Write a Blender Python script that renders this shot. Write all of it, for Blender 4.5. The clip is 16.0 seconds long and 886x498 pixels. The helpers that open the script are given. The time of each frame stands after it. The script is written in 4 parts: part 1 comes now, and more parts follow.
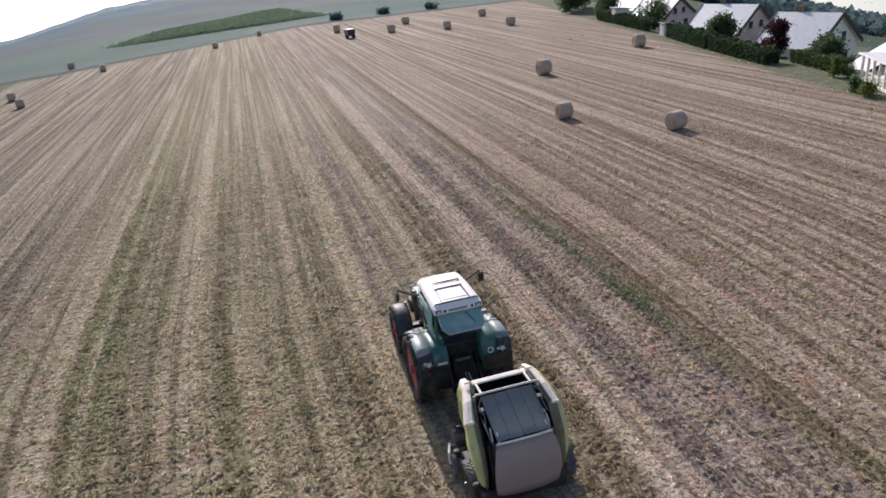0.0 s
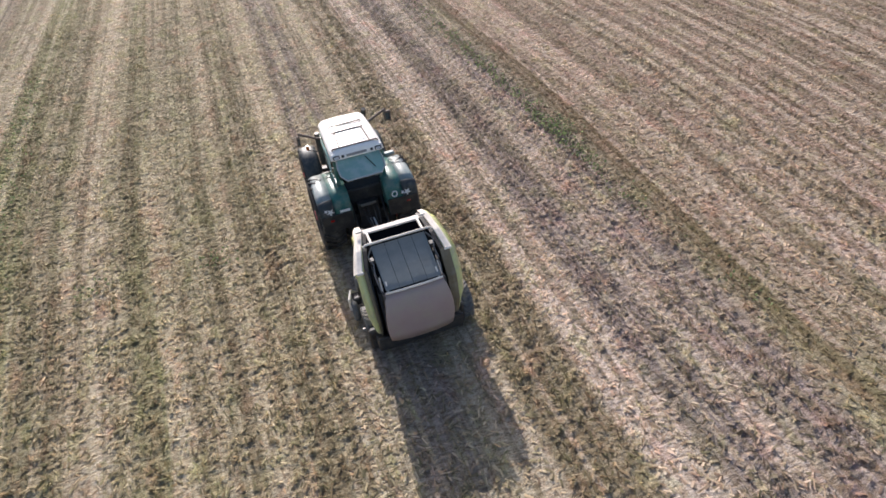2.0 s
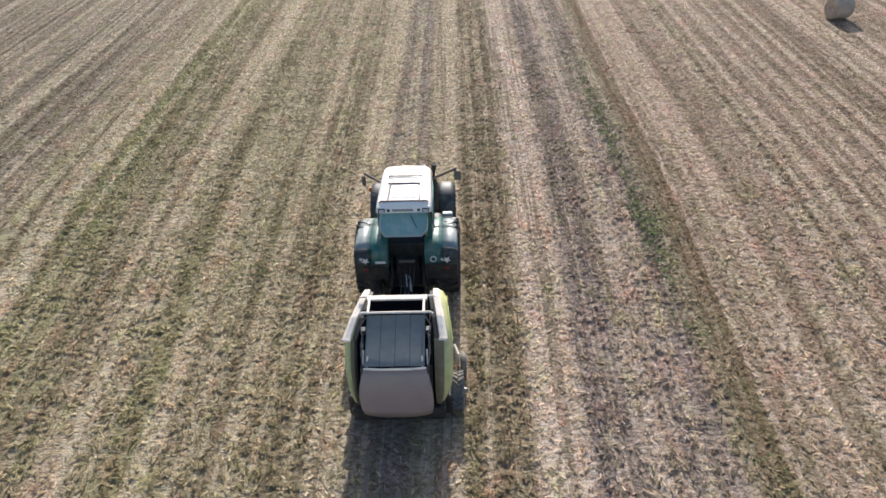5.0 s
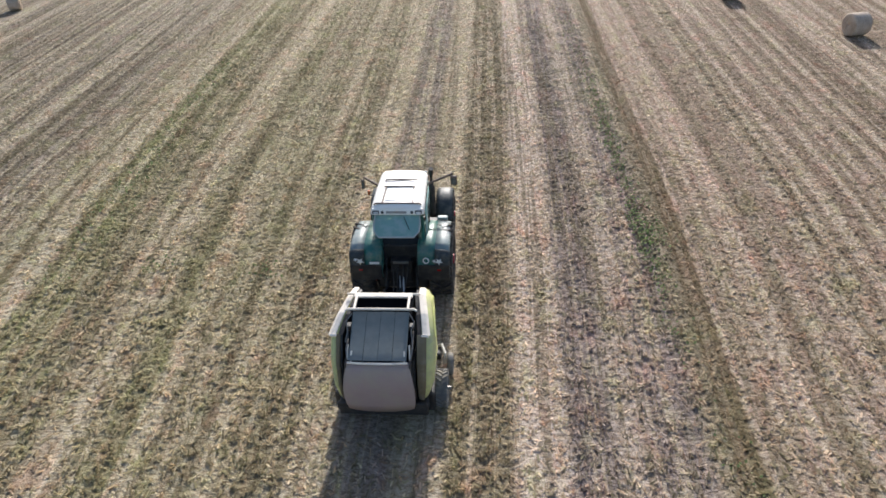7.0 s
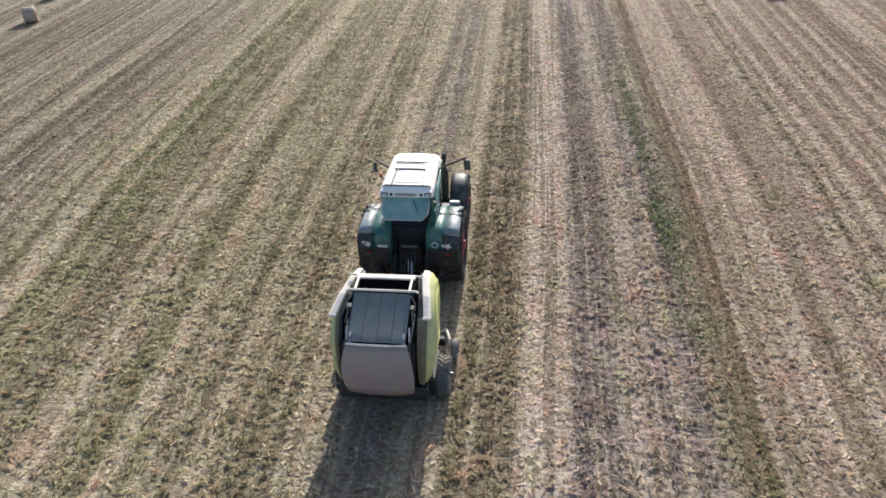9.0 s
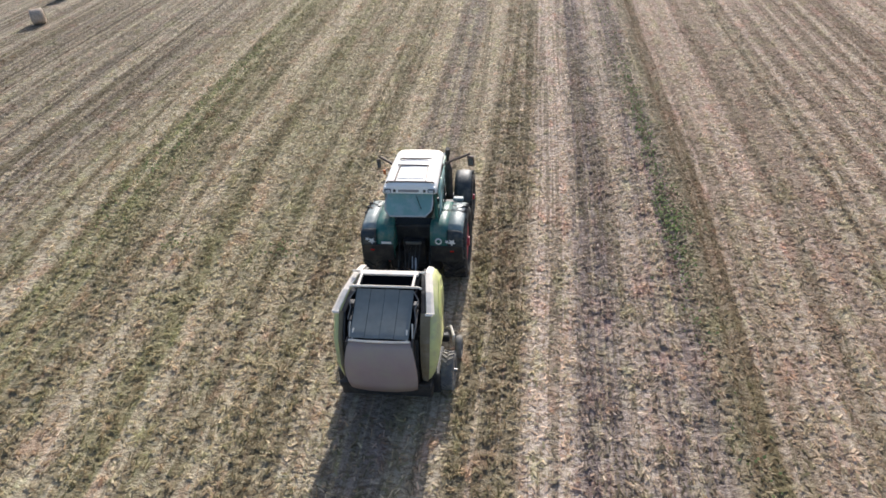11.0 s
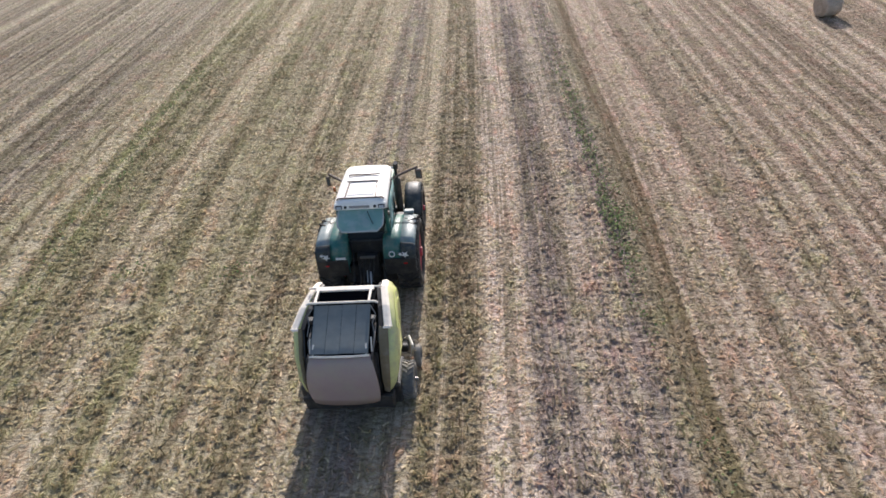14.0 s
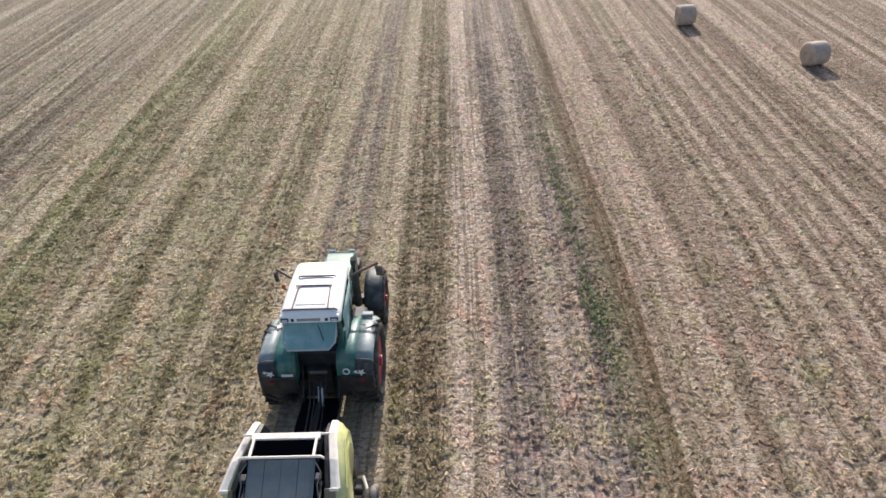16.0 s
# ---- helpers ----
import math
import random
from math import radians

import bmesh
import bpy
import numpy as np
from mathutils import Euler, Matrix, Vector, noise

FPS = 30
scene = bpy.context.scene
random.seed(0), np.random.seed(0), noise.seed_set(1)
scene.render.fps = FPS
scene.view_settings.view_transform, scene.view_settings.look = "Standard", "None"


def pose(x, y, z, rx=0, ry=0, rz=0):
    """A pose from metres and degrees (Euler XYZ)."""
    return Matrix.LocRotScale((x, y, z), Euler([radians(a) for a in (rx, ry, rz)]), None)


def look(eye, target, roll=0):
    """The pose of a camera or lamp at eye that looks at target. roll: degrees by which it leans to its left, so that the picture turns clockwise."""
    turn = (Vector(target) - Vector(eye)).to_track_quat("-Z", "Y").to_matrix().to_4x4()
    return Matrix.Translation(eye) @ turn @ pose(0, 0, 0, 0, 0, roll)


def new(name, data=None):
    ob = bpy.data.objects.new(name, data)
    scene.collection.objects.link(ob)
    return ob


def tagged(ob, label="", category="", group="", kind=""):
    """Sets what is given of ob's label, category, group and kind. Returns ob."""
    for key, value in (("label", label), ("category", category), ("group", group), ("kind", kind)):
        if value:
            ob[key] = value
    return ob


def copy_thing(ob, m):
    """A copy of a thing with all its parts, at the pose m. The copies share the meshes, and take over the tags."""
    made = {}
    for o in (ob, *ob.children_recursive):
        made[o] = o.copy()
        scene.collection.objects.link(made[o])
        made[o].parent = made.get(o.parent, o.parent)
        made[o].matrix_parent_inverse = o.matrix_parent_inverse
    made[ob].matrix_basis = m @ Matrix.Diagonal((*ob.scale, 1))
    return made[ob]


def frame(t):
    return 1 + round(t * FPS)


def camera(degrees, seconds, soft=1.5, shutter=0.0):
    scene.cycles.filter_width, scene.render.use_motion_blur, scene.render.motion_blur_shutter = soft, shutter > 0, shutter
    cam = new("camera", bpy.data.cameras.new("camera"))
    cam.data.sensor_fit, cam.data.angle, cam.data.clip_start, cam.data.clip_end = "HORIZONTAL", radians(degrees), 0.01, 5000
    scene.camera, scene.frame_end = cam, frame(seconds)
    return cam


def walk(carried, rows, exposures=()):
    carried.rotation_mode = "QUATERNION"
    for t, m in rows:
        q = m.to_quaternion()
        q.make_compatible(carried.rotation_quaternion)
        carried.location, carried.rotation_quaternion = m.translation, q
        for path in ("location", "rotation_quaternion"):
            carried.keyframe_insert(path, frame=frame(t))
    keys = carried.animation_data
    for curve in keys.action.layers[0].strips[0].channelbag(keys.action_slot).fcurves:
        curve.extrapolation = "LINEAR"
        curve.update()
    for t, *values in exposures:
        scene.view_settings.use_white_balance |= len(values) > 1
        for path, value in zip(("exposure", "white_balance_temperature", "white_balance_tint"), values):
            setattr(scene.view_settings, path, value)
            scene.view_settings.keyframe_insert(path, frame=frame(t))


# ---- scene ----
cam = camera(66.4, 16.0, soft=1.6)
PATH = [
    (0, (-4.363, -10.972, 12.188), (-3.916, -9.188, 11.402), -5.7),
    (0.5, (-4.029, -10.923, 12.211), (-3.6, -9.259, 11.188), -6.9),
    (1, (-3.1, -11.162, 12.145), (-2.778, -9.617, 10.917), -8.2),
    (1.5, (-2.544, -10.891, 12.108), (-2.2, -9.361, 10.867), -7.8),
    (2, (-2.201, -10.677, 12.029), (-1.801, -9.153, 10.797), -7.6),
    (2.5, (-0.676, -10.615, 12.174), (-0.347, -9.066, 10.953), -8.1),
    (3, (0.05, -9.763, 12.876), (0.402, -8.263, 11.6), -6.4),
    (3.5, (0.343, -9.709, 12.819), (0.647, -8.16, 11.591), -4.6),
    (4, (1.014, -9.393, 12.695), (1.068, -7.796, 11.493), -1.7),
    (4.2, (0.947, -9.584, 12.677), (0.977, -7.971, 11.495), -1.6),
    (6.3, (2.754, -9.493, 12.951), (2.573, -7.893, 11.766), -3.4),
    (6.5, (2.813, -9.883, 12.666), (2.629, -8.252, 11.524), -3.3),
    (7, (2.398, -10.074, 12.744), (2.271, -8.441, 11.596), -2.4),
    (7.5, (2.874, -9.942, 12.709), (2.689, -8.323, 11.55), -2.8),
    (8, (3.082, -9.811, 12.709), (2.873, -8.205, 11.535), -3.4),
    (8.5, (3.28, -9.865, 12.328), (3.033, -8.25, 11.176), -3.4),
    (9, (3.039, -9.907, 12.196), (2.813, -8.286, 11.047), -2.8),
    (11.5, (3.182, -9.884, 12.067), (2.927, -8.267, 10.916), -3.8),
    (12, (2.995, -10.091, 12.053), (2.791, -8.459, 10.914), -4.1),
    (12.5, (2.826, -10.179, 12.058), (2.648, -8.54, 10.925), -3.8),
    (13, (3.229, -10.175, 12.027), (3.039, -8.532, 10.903), -4.8),
    (13.5, (3.433, -10.178, 12.179), (3.255, -8.537, 11.049), -4.9),
    (14, (3.312, -10.208, 12.418), (3.188, -8.569, 11.279), -4.9),
    (14.5, (3.299, -9.676, 12.763), (3.191, -8.054, 11.598), -4.7),
    (15, (3.624, -8.747, 12.938), (3.499, -7.122, 11.778), -4.8),
    (15.5, (3.548, -7.616, 13.094), (3.459, -5.982, 11.943), -4.2),
    (16, (3.511, -6.708, 13.345), (3.467, -5.064, 12.207), -2.6),
]
walk(cam, [(t, look(eye, target, roll)) for t, eye, target, roll in PATH],
     exposures=((0.0, -0.15, 6080, 18), (0.5, -0.02, 6200, 19), (1.2, 0.26, 6280, 18), (4.0, 0.30, 6270, 14), (7.0, 0.25, 6150, 11), (12.0, 0.26, 6180, 13), (16.0, 0.28, 6250, 14)))

# ---- world, sun, exposure ----
SUN_ELEVATION, SUN_AZIMUTH = radians(28.6), radians(2)   # azimuth from +y towards +x
world = bpy.data.worlds.new("world")
scene.world = world
world.use_nodes = True
wn = world.node_tree
wn.nodes.clear()
sky = wn.nodes.new("ShaderNodeTexSky")
sky.sky_type, sky.sun_disc = "NISHITA", False
sky.sun_elevation, sky.sun_rotation = SUN_ELEVATION, SUN_AZIMUTH
sky.dust_density, sky.air_density = 2.6, 1.0
wb = wn.nodes.new("ShaderNodeBackground")
wb.inputs["Strength"].default_value = 0.145
wo = wn.nodes.new("ShaderNodeOutputWorld")
way = wn.nodes.new("ShaderNodeTexCoord")
split = wn.nodes.new("ShaderNodeSeparateXYZ")
lift = wn.nodes.new("ShaderNodeMath")      # the haze at the horizon goes on below it, behind the hills
lift.operation, lift.inputs[1].default_value = "MAXIMUM", 0.09
join = wn.nodes.new("ShaderNodeCombineXYZ")
wn.links.new(way.outputs["Generated"], split.inputs[0])
wn.links.new(split.outputs[2], lift.inputs[0])
for axis_i, source in enumerate((split.outputs[0], split.outputs[1], lift.outputs[0])):
    wn.links.new(source, join.inputs[axis_i])
wn.links.new(join.outputs[0], sky.inputs[0])
wn.links.new(sky.outputs[0], wb.inputs[0])
wn.links.new(wb.outputs[0], wo.inputs[0])
sun_data = bpy.data.lights.new("sun", "SUN")
sun_data.energy, sun_data.angle, sun_data.color = 4.85, radians(0.6), (1.0, 0.94, 0.85)
sun = new("sun", sun_data)
toward_sun = Vector((math.sin(SUN_AZIMUTH) * math.cos(SUN_ELEVATION), math.cos(SUN_AZIMUTH) * math.cos(SUN_ELEVATION), math.sin(SUN_ELEVATION)))
sun.matrix_basis = look(toward_sun * 60, (0, 0, 0))


# ---- materials ----
class Nodes:
    """A small writer of node materials."""

    def __init__(self, name):
        self.mat = bpy.data.materials.new(name)
        self.mat.use_nodes = True
        self.t = self.mat.node_tree
        self.t.nodes.clear()
        self.out = self.t.nodes.new("ShaderNodeOutputMaterial")
        self.b = self.t.nodes.new("ShaderNodeBsdfPrincipled")
        self.t.links.new(self.b.outputs[0], self.out.inputs[0])

    def put(self, socket, value):
        if isinstance(value, bpy.types.NodeSocket):
            self.t.links.new(value, socket)
        elif isinstance(value, (tuple, list)) and len(value) == 3 and socket.type == "RGBA":
            socket.default_value = (*value, 1)
        else:
            socket.default_value = value

    def node(self, kind, **values):
        n = self.t.nodes.new(kind)
        for k, v in values.items():
            self.put(n.inputs[k.replace("_", " ")], v)
        return n

    def math(self, op, a, b=0.0, c=0.0, clamp=False):
        n = self.t.nodes.new("ShaderNodeMath")
        n.operation, n.use_clamp = op, clamp
        for i, v in enumerate((a, b, c)):
            self.put(n.inputs[i], v)
        return n.outputs[0]

    def mix(self, f, a, b, kind="MIX"):
        n = self.t.nodes.new("ShaderNodeMix")
        n.data_type, n.blend_type = "RGBA", kind
        self.put(n.inputs[0], f), self.put(n.inputs[6], a), self.put(n.inputs[7], b)
        return n.outputs[2]

    def noise(self, vec, scale, detail=3.0, rough=0.55):
        n = self.node("ShaderNodeTexNoise", Vector=vec, Scale=scale, Detail=detail, Roughness=rough)
        return n.outputs[0]

    def stretch(self, vec, scale):
        n = self.t.nodes.new("ShaderNodeVectorMath")
        n.operation = "MULTIPLY"
        self.put(n.inputs[0], vec)
        n.inputs[1].default_value = scale
        return n.outputs[0]

    def ramp(self, f, stops):
        n = self.t.nodes.new("ShaderNodeValToRGB")
        e = n.color_ramp.elements
        while len(e) < len(stops):
            e.new(0.5)
        for el, (p, c) in zip(e, stops):
            el.position, el.color = p, (*c, 1)
        self.put(n.inputs[0], f)
        return n.outputs[0]

    def span(self, v, a, b):
        n = self.t.nodes.new("ShaderNodeMapRange")
        n.interpolation_type = "SMOOTHSTEP"
        for i, x in enumerate((v, a, b, 0.0, 1.0)):
            self.put(n.inputs[i], x)
        return n.outputs[0]

    def bump(self, height, strength, distance):
        n = self.node("ShaderNodeBump", Strength=strength, Distance=distance, Height=height)
        self.t.links.new(n.outputs[0], self.b.inputs["Normal"])

    def where(self):
        return self.t.nodes.new("ShaderNodeNewGeometry").outputs["Position"]

    def local(self):
        return self.t.nodes.new("ShaderNodeTexCoord").outputs["Object"]


def surface(name, color, rough=0.5, metal=0.0, vary=0.15, scale=6.0, dirt=None, dirt_amount=0.0, bump=0.0, spec=0.5):
    """Paint, plastic, rubber or metal, with mottling at two scales and dust where asked."""
    n = Nodes(name)
    p = n.local()
    big, fine = n.noise(p, scale, 3.0), n.noise(p, scale * 9, 4.0)
    m = n.math("MULTIPLY_ADD", n.math("ADD", big, n.math("MULTIPLY", fine, 0.6)), 2 * vary, 1 - 1.6 * vary)
    col = n.mix(1.0, color, (1, 1, 1), "MULTIPLY")
    mul = n.node("ShaderNodeCombineColor")
    for i in range(3):
        n.put(mul.inputs[i], m)
    col = n.mix(1.0, col, mul.outputs[0], "MULTIPLY")
    if dirt:
        f = n.math("MULTIPLY", n.span(n.noise(p, scale * 0.7, 6.0, 0.65), 0.42, 0.68), dirt_amount)
        col = n.mix(f, col, dirt)
    n.put(n.b.inputs["Base Color"], col)
    n.put(n.b.inputs["Roughness"], n.math("MULTIPLY_ADD", fine, 0.2, rough - 0.1, True))
    n.b.inputs["Metallic"].default_value = metal
    n.b.inputs["Specular IOR Level"].default_value = spec
    if bump:
        n.bump(fine, 0.5, bump)
    return n.mat


LIGHT, PALE, MID, DARK, MURKY = (0.49, 0.41, 0.31), (0.525, 0.45, 0.352), (0.36, 0.294, 0.207), (0.258, 0.221, 0.143), (0.312, 0.265, 0.178)
GREENISH, GREY, SLATE, BROWN = (0.28, 0.258, 0.146), (0.285, 0.238, 0.20), (0.25, 0.211, 0.18), (0.15, 0.112, 0.066)
PINK, ROSY = (0.365, 0.28, 0.213), (0.44, 0.348, 0.268)
OLIVE = (0.255, 0.217, 0.135)
STRAWY = (0.435, 0.37, 0.268)
ASHEN = (0.42, 0.357, 0.278)
# x, colour, how rough the straw lies
STRIPES = (
    (-15.6, MURKY, .3), (-14.2, MURKY, .3), (-13.7, BROWN, .3), (-13.45, LIGHT, .4), (-12.7, LIGHT, .6), (-12.4, GREENISH, 1), (-10.9, GREENISH, 1), (-10.5, DARK, 1),
    (-9.6, DARK, 1), (-9.2, MID, .7), (-8.9, LIGHT, .6), (-8.3, LIGHT, .6), (-8.0, MURKY, 1), (-6.9, GREENISH, 1), (-6.6, STRAWY, .7), (-6.0, STRAWY, .7), (-5.6, DARK, 1), (-4.9, DARK, 1),
    (-4.6, STRAWY, .6), (-4.0, MID, .8), (-3.7, DARK, 1.1), (-2.6, DARK, 1.1), (-2.2, LIGHT, .5), (-1.5, STRAWY, .6), (-1.2, GREY, .8), (.1, GREY, .8),
    (.4, MURKY, .5), (.9, STRAWY, .4), (1.45, STRAWY, .4), (1.65, OLIVE, 1.35), (3.2, OLIVE, 1.35), (3.45, PALE, .5))
STRIPES_EAST = (
    (3.45, PALE, .5), (4.4, PALE, .5), (4.75, SLATE, 1.2), (5.65, SLATE, 1.2), (5.95, ASHEN, .8), (6.5, ASHEN, .8), (6.8, GREY, 1.1), (7.7, GREY, 1.1), (8.05, MURKY, .7), (8.4, DARK, .5),
    (8.5, BROWN, .25), (8.95, BROWN, .25), (9.15, ROSY, .25), (9.8, MID, .3), (10.2, PINK, .4), (10.75, ROSY, .4), (11.2, ROSY, .4), (11.45, MURKY, .6), (11.75, ROSY, .4), (12.6, ROSY, .4),
    (12.9, MURKY, .9), (13.8, MURKY, .9), (14.1, ROSY, .4), (15.2, PINK, .4))
SPLIT = STRIPES[-1][0]


def field_colour(n, p):
    """Stubble in long stripes along y, wavering a little, with broad green and pale patches."""
    sep = n.t.nodes.new("ShaderNodeSeparateXYZ")
    n.put(sep.inputs[0], p)
    x, y = sep.outputs[0], sep.outputs[1]
    # the rows draw together a little behind the machines
    near = n.span(y, 14.0, -4.0)
    east = n.math("GREATER_THAN", x, 0.0)
    u = n.math("MULTIPLY", x, n.math("MULTIPLY_ADD", near, n.math("MULTIPLY_ADD", east, -0.06, 0.13), 1.0))
    put = n.t.nodes.new("ShaderNodeCombineXYZ")
    n.put(put.inputs[0], u), n.put(put.inputs[1], y)
    p = put.outputs[0]
    sway = n.math("MULTIPLY_ADD", n.noise(n.stretch(p, (0.25, 0.07, 1)), 1.0, 2.0, 0.5), 0.44, -0.22)
    ragged = n.math("MULTIPLY_ADD", n.noise(n.stretch(p, (2.6, 1.9, 1)), 1.0, 4.0, 0.65), 0.26, -0.13)
    wx = n.math("ADD", u, n.math("ADD", sway, ragged))
    def laid(rows):
        a, b = rows[0][0], rows[-1][0]
        return n.ramp(n.math("DIVIDE", n.math("SUBTRACT", wx, a), b - a, 0, True), [((r[0] - a) / (b - a), r[1]) for r in rows])
    near = n.mix(n.math("GREATER_THAN", wx, SPLIT), laid(STRIPES), laid(STRIPES_EAST))
    lines = n.noise(n.stretch(p, (1.1, 0.012, 0)), 1.0, 4.0, 0.7)
    fine = n.noise(n.stretch(p, (4.0, 0.03, 0)), 1.0, 2.0, 0.6)
    lined = n.math("MULTIPLY_ADD", fine, 0.35, n.math("MULTIPLY", lines, 0.65))
    far = n.ramp(lined, [(0.38, (0.15, 0.11, 0.075)), (0.45, (0.245, 0.187, 0.132)), (0.51, (0.33, 0.255, 0.188)), (0.58, (0.42, 0.34, 0.258))])
    outside = n.math("MAXIMUM", n.span(wx, -14.0, -15.6), n.span(wx, 13.8, 15.2))
    west = n.ramp(lined, [(0.41, (0.10, 0.08, 0.061)), (0.47, (0.185, 0.15, 0.118)), (0.55, (0.30, 0.25, 0.20))])
    far = n.mix(n.span(wx, -13.0, -17.0), far, west)
    col = n.mix(outside, near, far)
    # further off, haze is painted in: the stubble turns rosier and darker
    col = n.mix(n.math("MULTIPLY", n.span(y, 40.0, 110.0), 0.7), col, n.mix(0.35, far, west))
    # narrow streaks and broken, blotchy laying inside the stripes
    streak = n.noise(n.stretch(p, (2.6, 0.03, 0)), 1.0, 5.0, 0.66)
    blotch = n.noise(n.stretch(p, (2.4, 1.5, 0)), 1.0, 5.0, 0.75)
    col = n.mix(n.math("MULTIPLY", n.span(streak, 0.51, 0.575), 0.74), col, (0.445, 0.38, 0.275))
    col = n.mix(n.math("MULTIPLY", n.span(streak, 0.485, 0.42), 0.66), col, (0.208, 0.174, 0.112))
    col = n.mix(n.math("MULTIPLY", n.span(blotch, 0.53, 0.68), 0.40), col, (0.42, 0.335, 0.235))
    col = n.mix(n.math("MULTIPLY", n.span(blotch, 0.46, 0.33), 0.45), col, (0.24, 0.18, 0.115))
    # drilled lines of cut stubble, clearest where little straw lies
    drill = n.noise(n.stretch(p, (1.75, 0.012, 0)), 1.0, 1.0, 0.4)
    bare = n.math("MAXIMUM", n.span(wx, 9.0, 9.6), n.math("MULTIPLY", n.span(wx, 1.0, -3.0), 0.6))
    col = n.mix(n.math("MULTIPLY", n.math("MULTIPLY", n.span(drill, 0.50, 0.43), bare), 0.55), col, (0.215, 0.165, 0.108))
    col = n.mix(n.math("MULTIPLY", n.math("MULTIPLY", n.span(drill, 0.54, 0.60), bare), 0.5), col, (0.50, 0.415, 0.31))
    # bare dark wheel rut
    rut = n.span(n.math("ABSOLUTE", n.math("SUBTRACT", wx, 8.75)), 0.42, 0.2)
    col = n.mix(n.math("MULTIPLY", rut, 0.55), col, (0.17, 0.127, 0.068))
    green = n.span(n.noise(n.stretch(p, (0.16, 0.035, 0)), 1.0, 4.0, 0.6), 0.52, 0.72)
    inside = n.math("SUBTRACT", 1.0, outside)
    # mossy undergrowth west of the swath, drier and rosier soil east of it
    soil = n.ramp(n.math("DIVIDE", n.math("ADD", wx, 20.0), 40.0, 0, True), [(0.12, (0.97, 1.01, 0.985)), (0.24, (0.985, 1.015, 0.965)), (0.48, (0.99, 1.01, 0.97)), (0.58, (1.01, 0.99, 1.035)), (0.9, (1.0, 0.995, 1.03))])
    col = n.mix(1.0, col, soil, "MULTIPLY")
    # weathered rosy and mossy flecks
    hue = n.noise(n.stretch(p, (1.3, 0.6, 0)), 1.0, 5.0, 0.7)
    col = n.mix(n.math("MULTIPLY", n.span(hue, 0.52, 0.66), 0.8), col, n.mix(1.0, col, (1.10, 0.93, 0.93), "MULTIPLY"))
    col = n.mix(n.math("MULTIPLY", n.span(hue, 0.48, 0.34), 0.8), col, n.mix(1.0, col, (0.96, 1.04, 0.84), "MULTIPLY"))
    col = n.mix(n.math("MULTIPLY", n.math("MULTIPLY", green, inside), 0.35), col, (0.235, 0.24, 0.125))
    return col, x, y


def ground_material():
    n = Nodes("stubble_and_land")
    p = n.where()
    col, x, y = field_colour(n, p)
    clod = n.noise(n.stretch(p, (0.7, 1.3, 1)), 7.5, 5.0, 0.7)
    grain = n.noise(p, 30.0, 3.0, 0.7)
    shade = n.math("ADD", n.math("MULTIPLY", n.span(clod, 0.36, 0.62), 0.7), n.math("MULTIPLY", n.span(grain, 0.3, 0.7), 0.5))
    # rotten litter and painted-in shade in the gaps, clean chaff on the clods
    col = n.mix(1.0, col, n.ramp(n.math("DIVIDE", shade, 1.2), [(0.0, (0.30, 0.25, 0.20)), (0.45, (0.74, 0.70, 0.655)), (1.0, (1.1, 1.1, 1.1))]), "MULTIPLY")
    col = n.mix(1.0, col, (1.25, 1.28, 1.35), "MULTIPLY")
    # land outside the field; distance haze is painted into the far bands
    wob = n.math("MULTIPLY_ADD", n.noise(p, 0.08, 3.0), 6.0, -3.0)
    d_right = n.math("SUBTRACT", x, n.math("MULTIPLY_ADD", y, 0.22, 31.8))
    d_back = n.math("MAXIMUM", n.math("SUBTRACT", y, 166.0), n.math("SUBTRACT", y, n.math("MULTIPLY_ADD", x, 1.05, 156.0)))
    d_left = n.math("SUBTRACT", -40.0, x)
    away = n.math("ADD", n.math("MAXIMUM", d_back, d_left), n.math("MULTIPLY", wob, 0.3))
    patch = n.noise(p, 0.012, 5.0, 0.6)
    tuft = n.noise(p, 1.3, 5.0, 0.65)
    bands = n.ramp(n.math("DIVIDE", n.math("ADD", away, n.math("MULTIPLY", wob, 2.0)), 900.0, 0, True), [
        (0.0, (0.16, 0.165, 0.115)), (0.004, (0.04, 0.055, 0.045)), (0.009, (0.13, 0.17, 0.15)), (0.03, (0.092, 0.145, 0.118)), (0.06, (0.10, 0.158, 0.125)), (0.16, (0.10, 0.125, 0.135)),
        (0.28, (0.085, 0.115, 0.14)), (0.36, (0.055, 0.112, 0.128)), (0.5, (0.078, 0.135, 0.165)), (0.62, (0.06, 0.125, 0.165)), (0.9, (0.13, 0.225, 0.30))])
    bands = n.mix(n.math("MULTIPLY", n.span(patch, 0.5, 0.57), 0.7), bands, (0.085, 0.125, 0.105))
    lawn = n.ramp(tuft, [(0.3, (0.11, 0.125, 0.07)), (0.55, (0.17, 0.185, 0.11)), (0.75, (0.26, 0.25, 0.17))])
    lawn = n.mix(n.span(d_right, 60.0, 110.0), lawn, n.ramp(n.noise(p, 0.11, 6.0, 0.7), [(0.35, (0.05, 0.08, 0.055)), (0.65, (0.09, 0.13, 0.085))]))
    grass = n.math("MULTIPLY_ADD", wob, 0.25, d_right)
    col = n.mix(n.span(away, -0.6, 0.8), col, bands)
    col = n.mix(n.span(grass, -0.5, 0.9), col, lawn)
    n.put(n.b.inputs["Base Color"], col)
    n.b.inputs["Roughness"].default_value = 0.95
    n.b.inputs["Specular IOR Level"].default_value = 0.15
    n.bump(n.math("MULTIPLY_ADD", grain, 0.4, clod), 1.0, 0.10)
    return n.mat


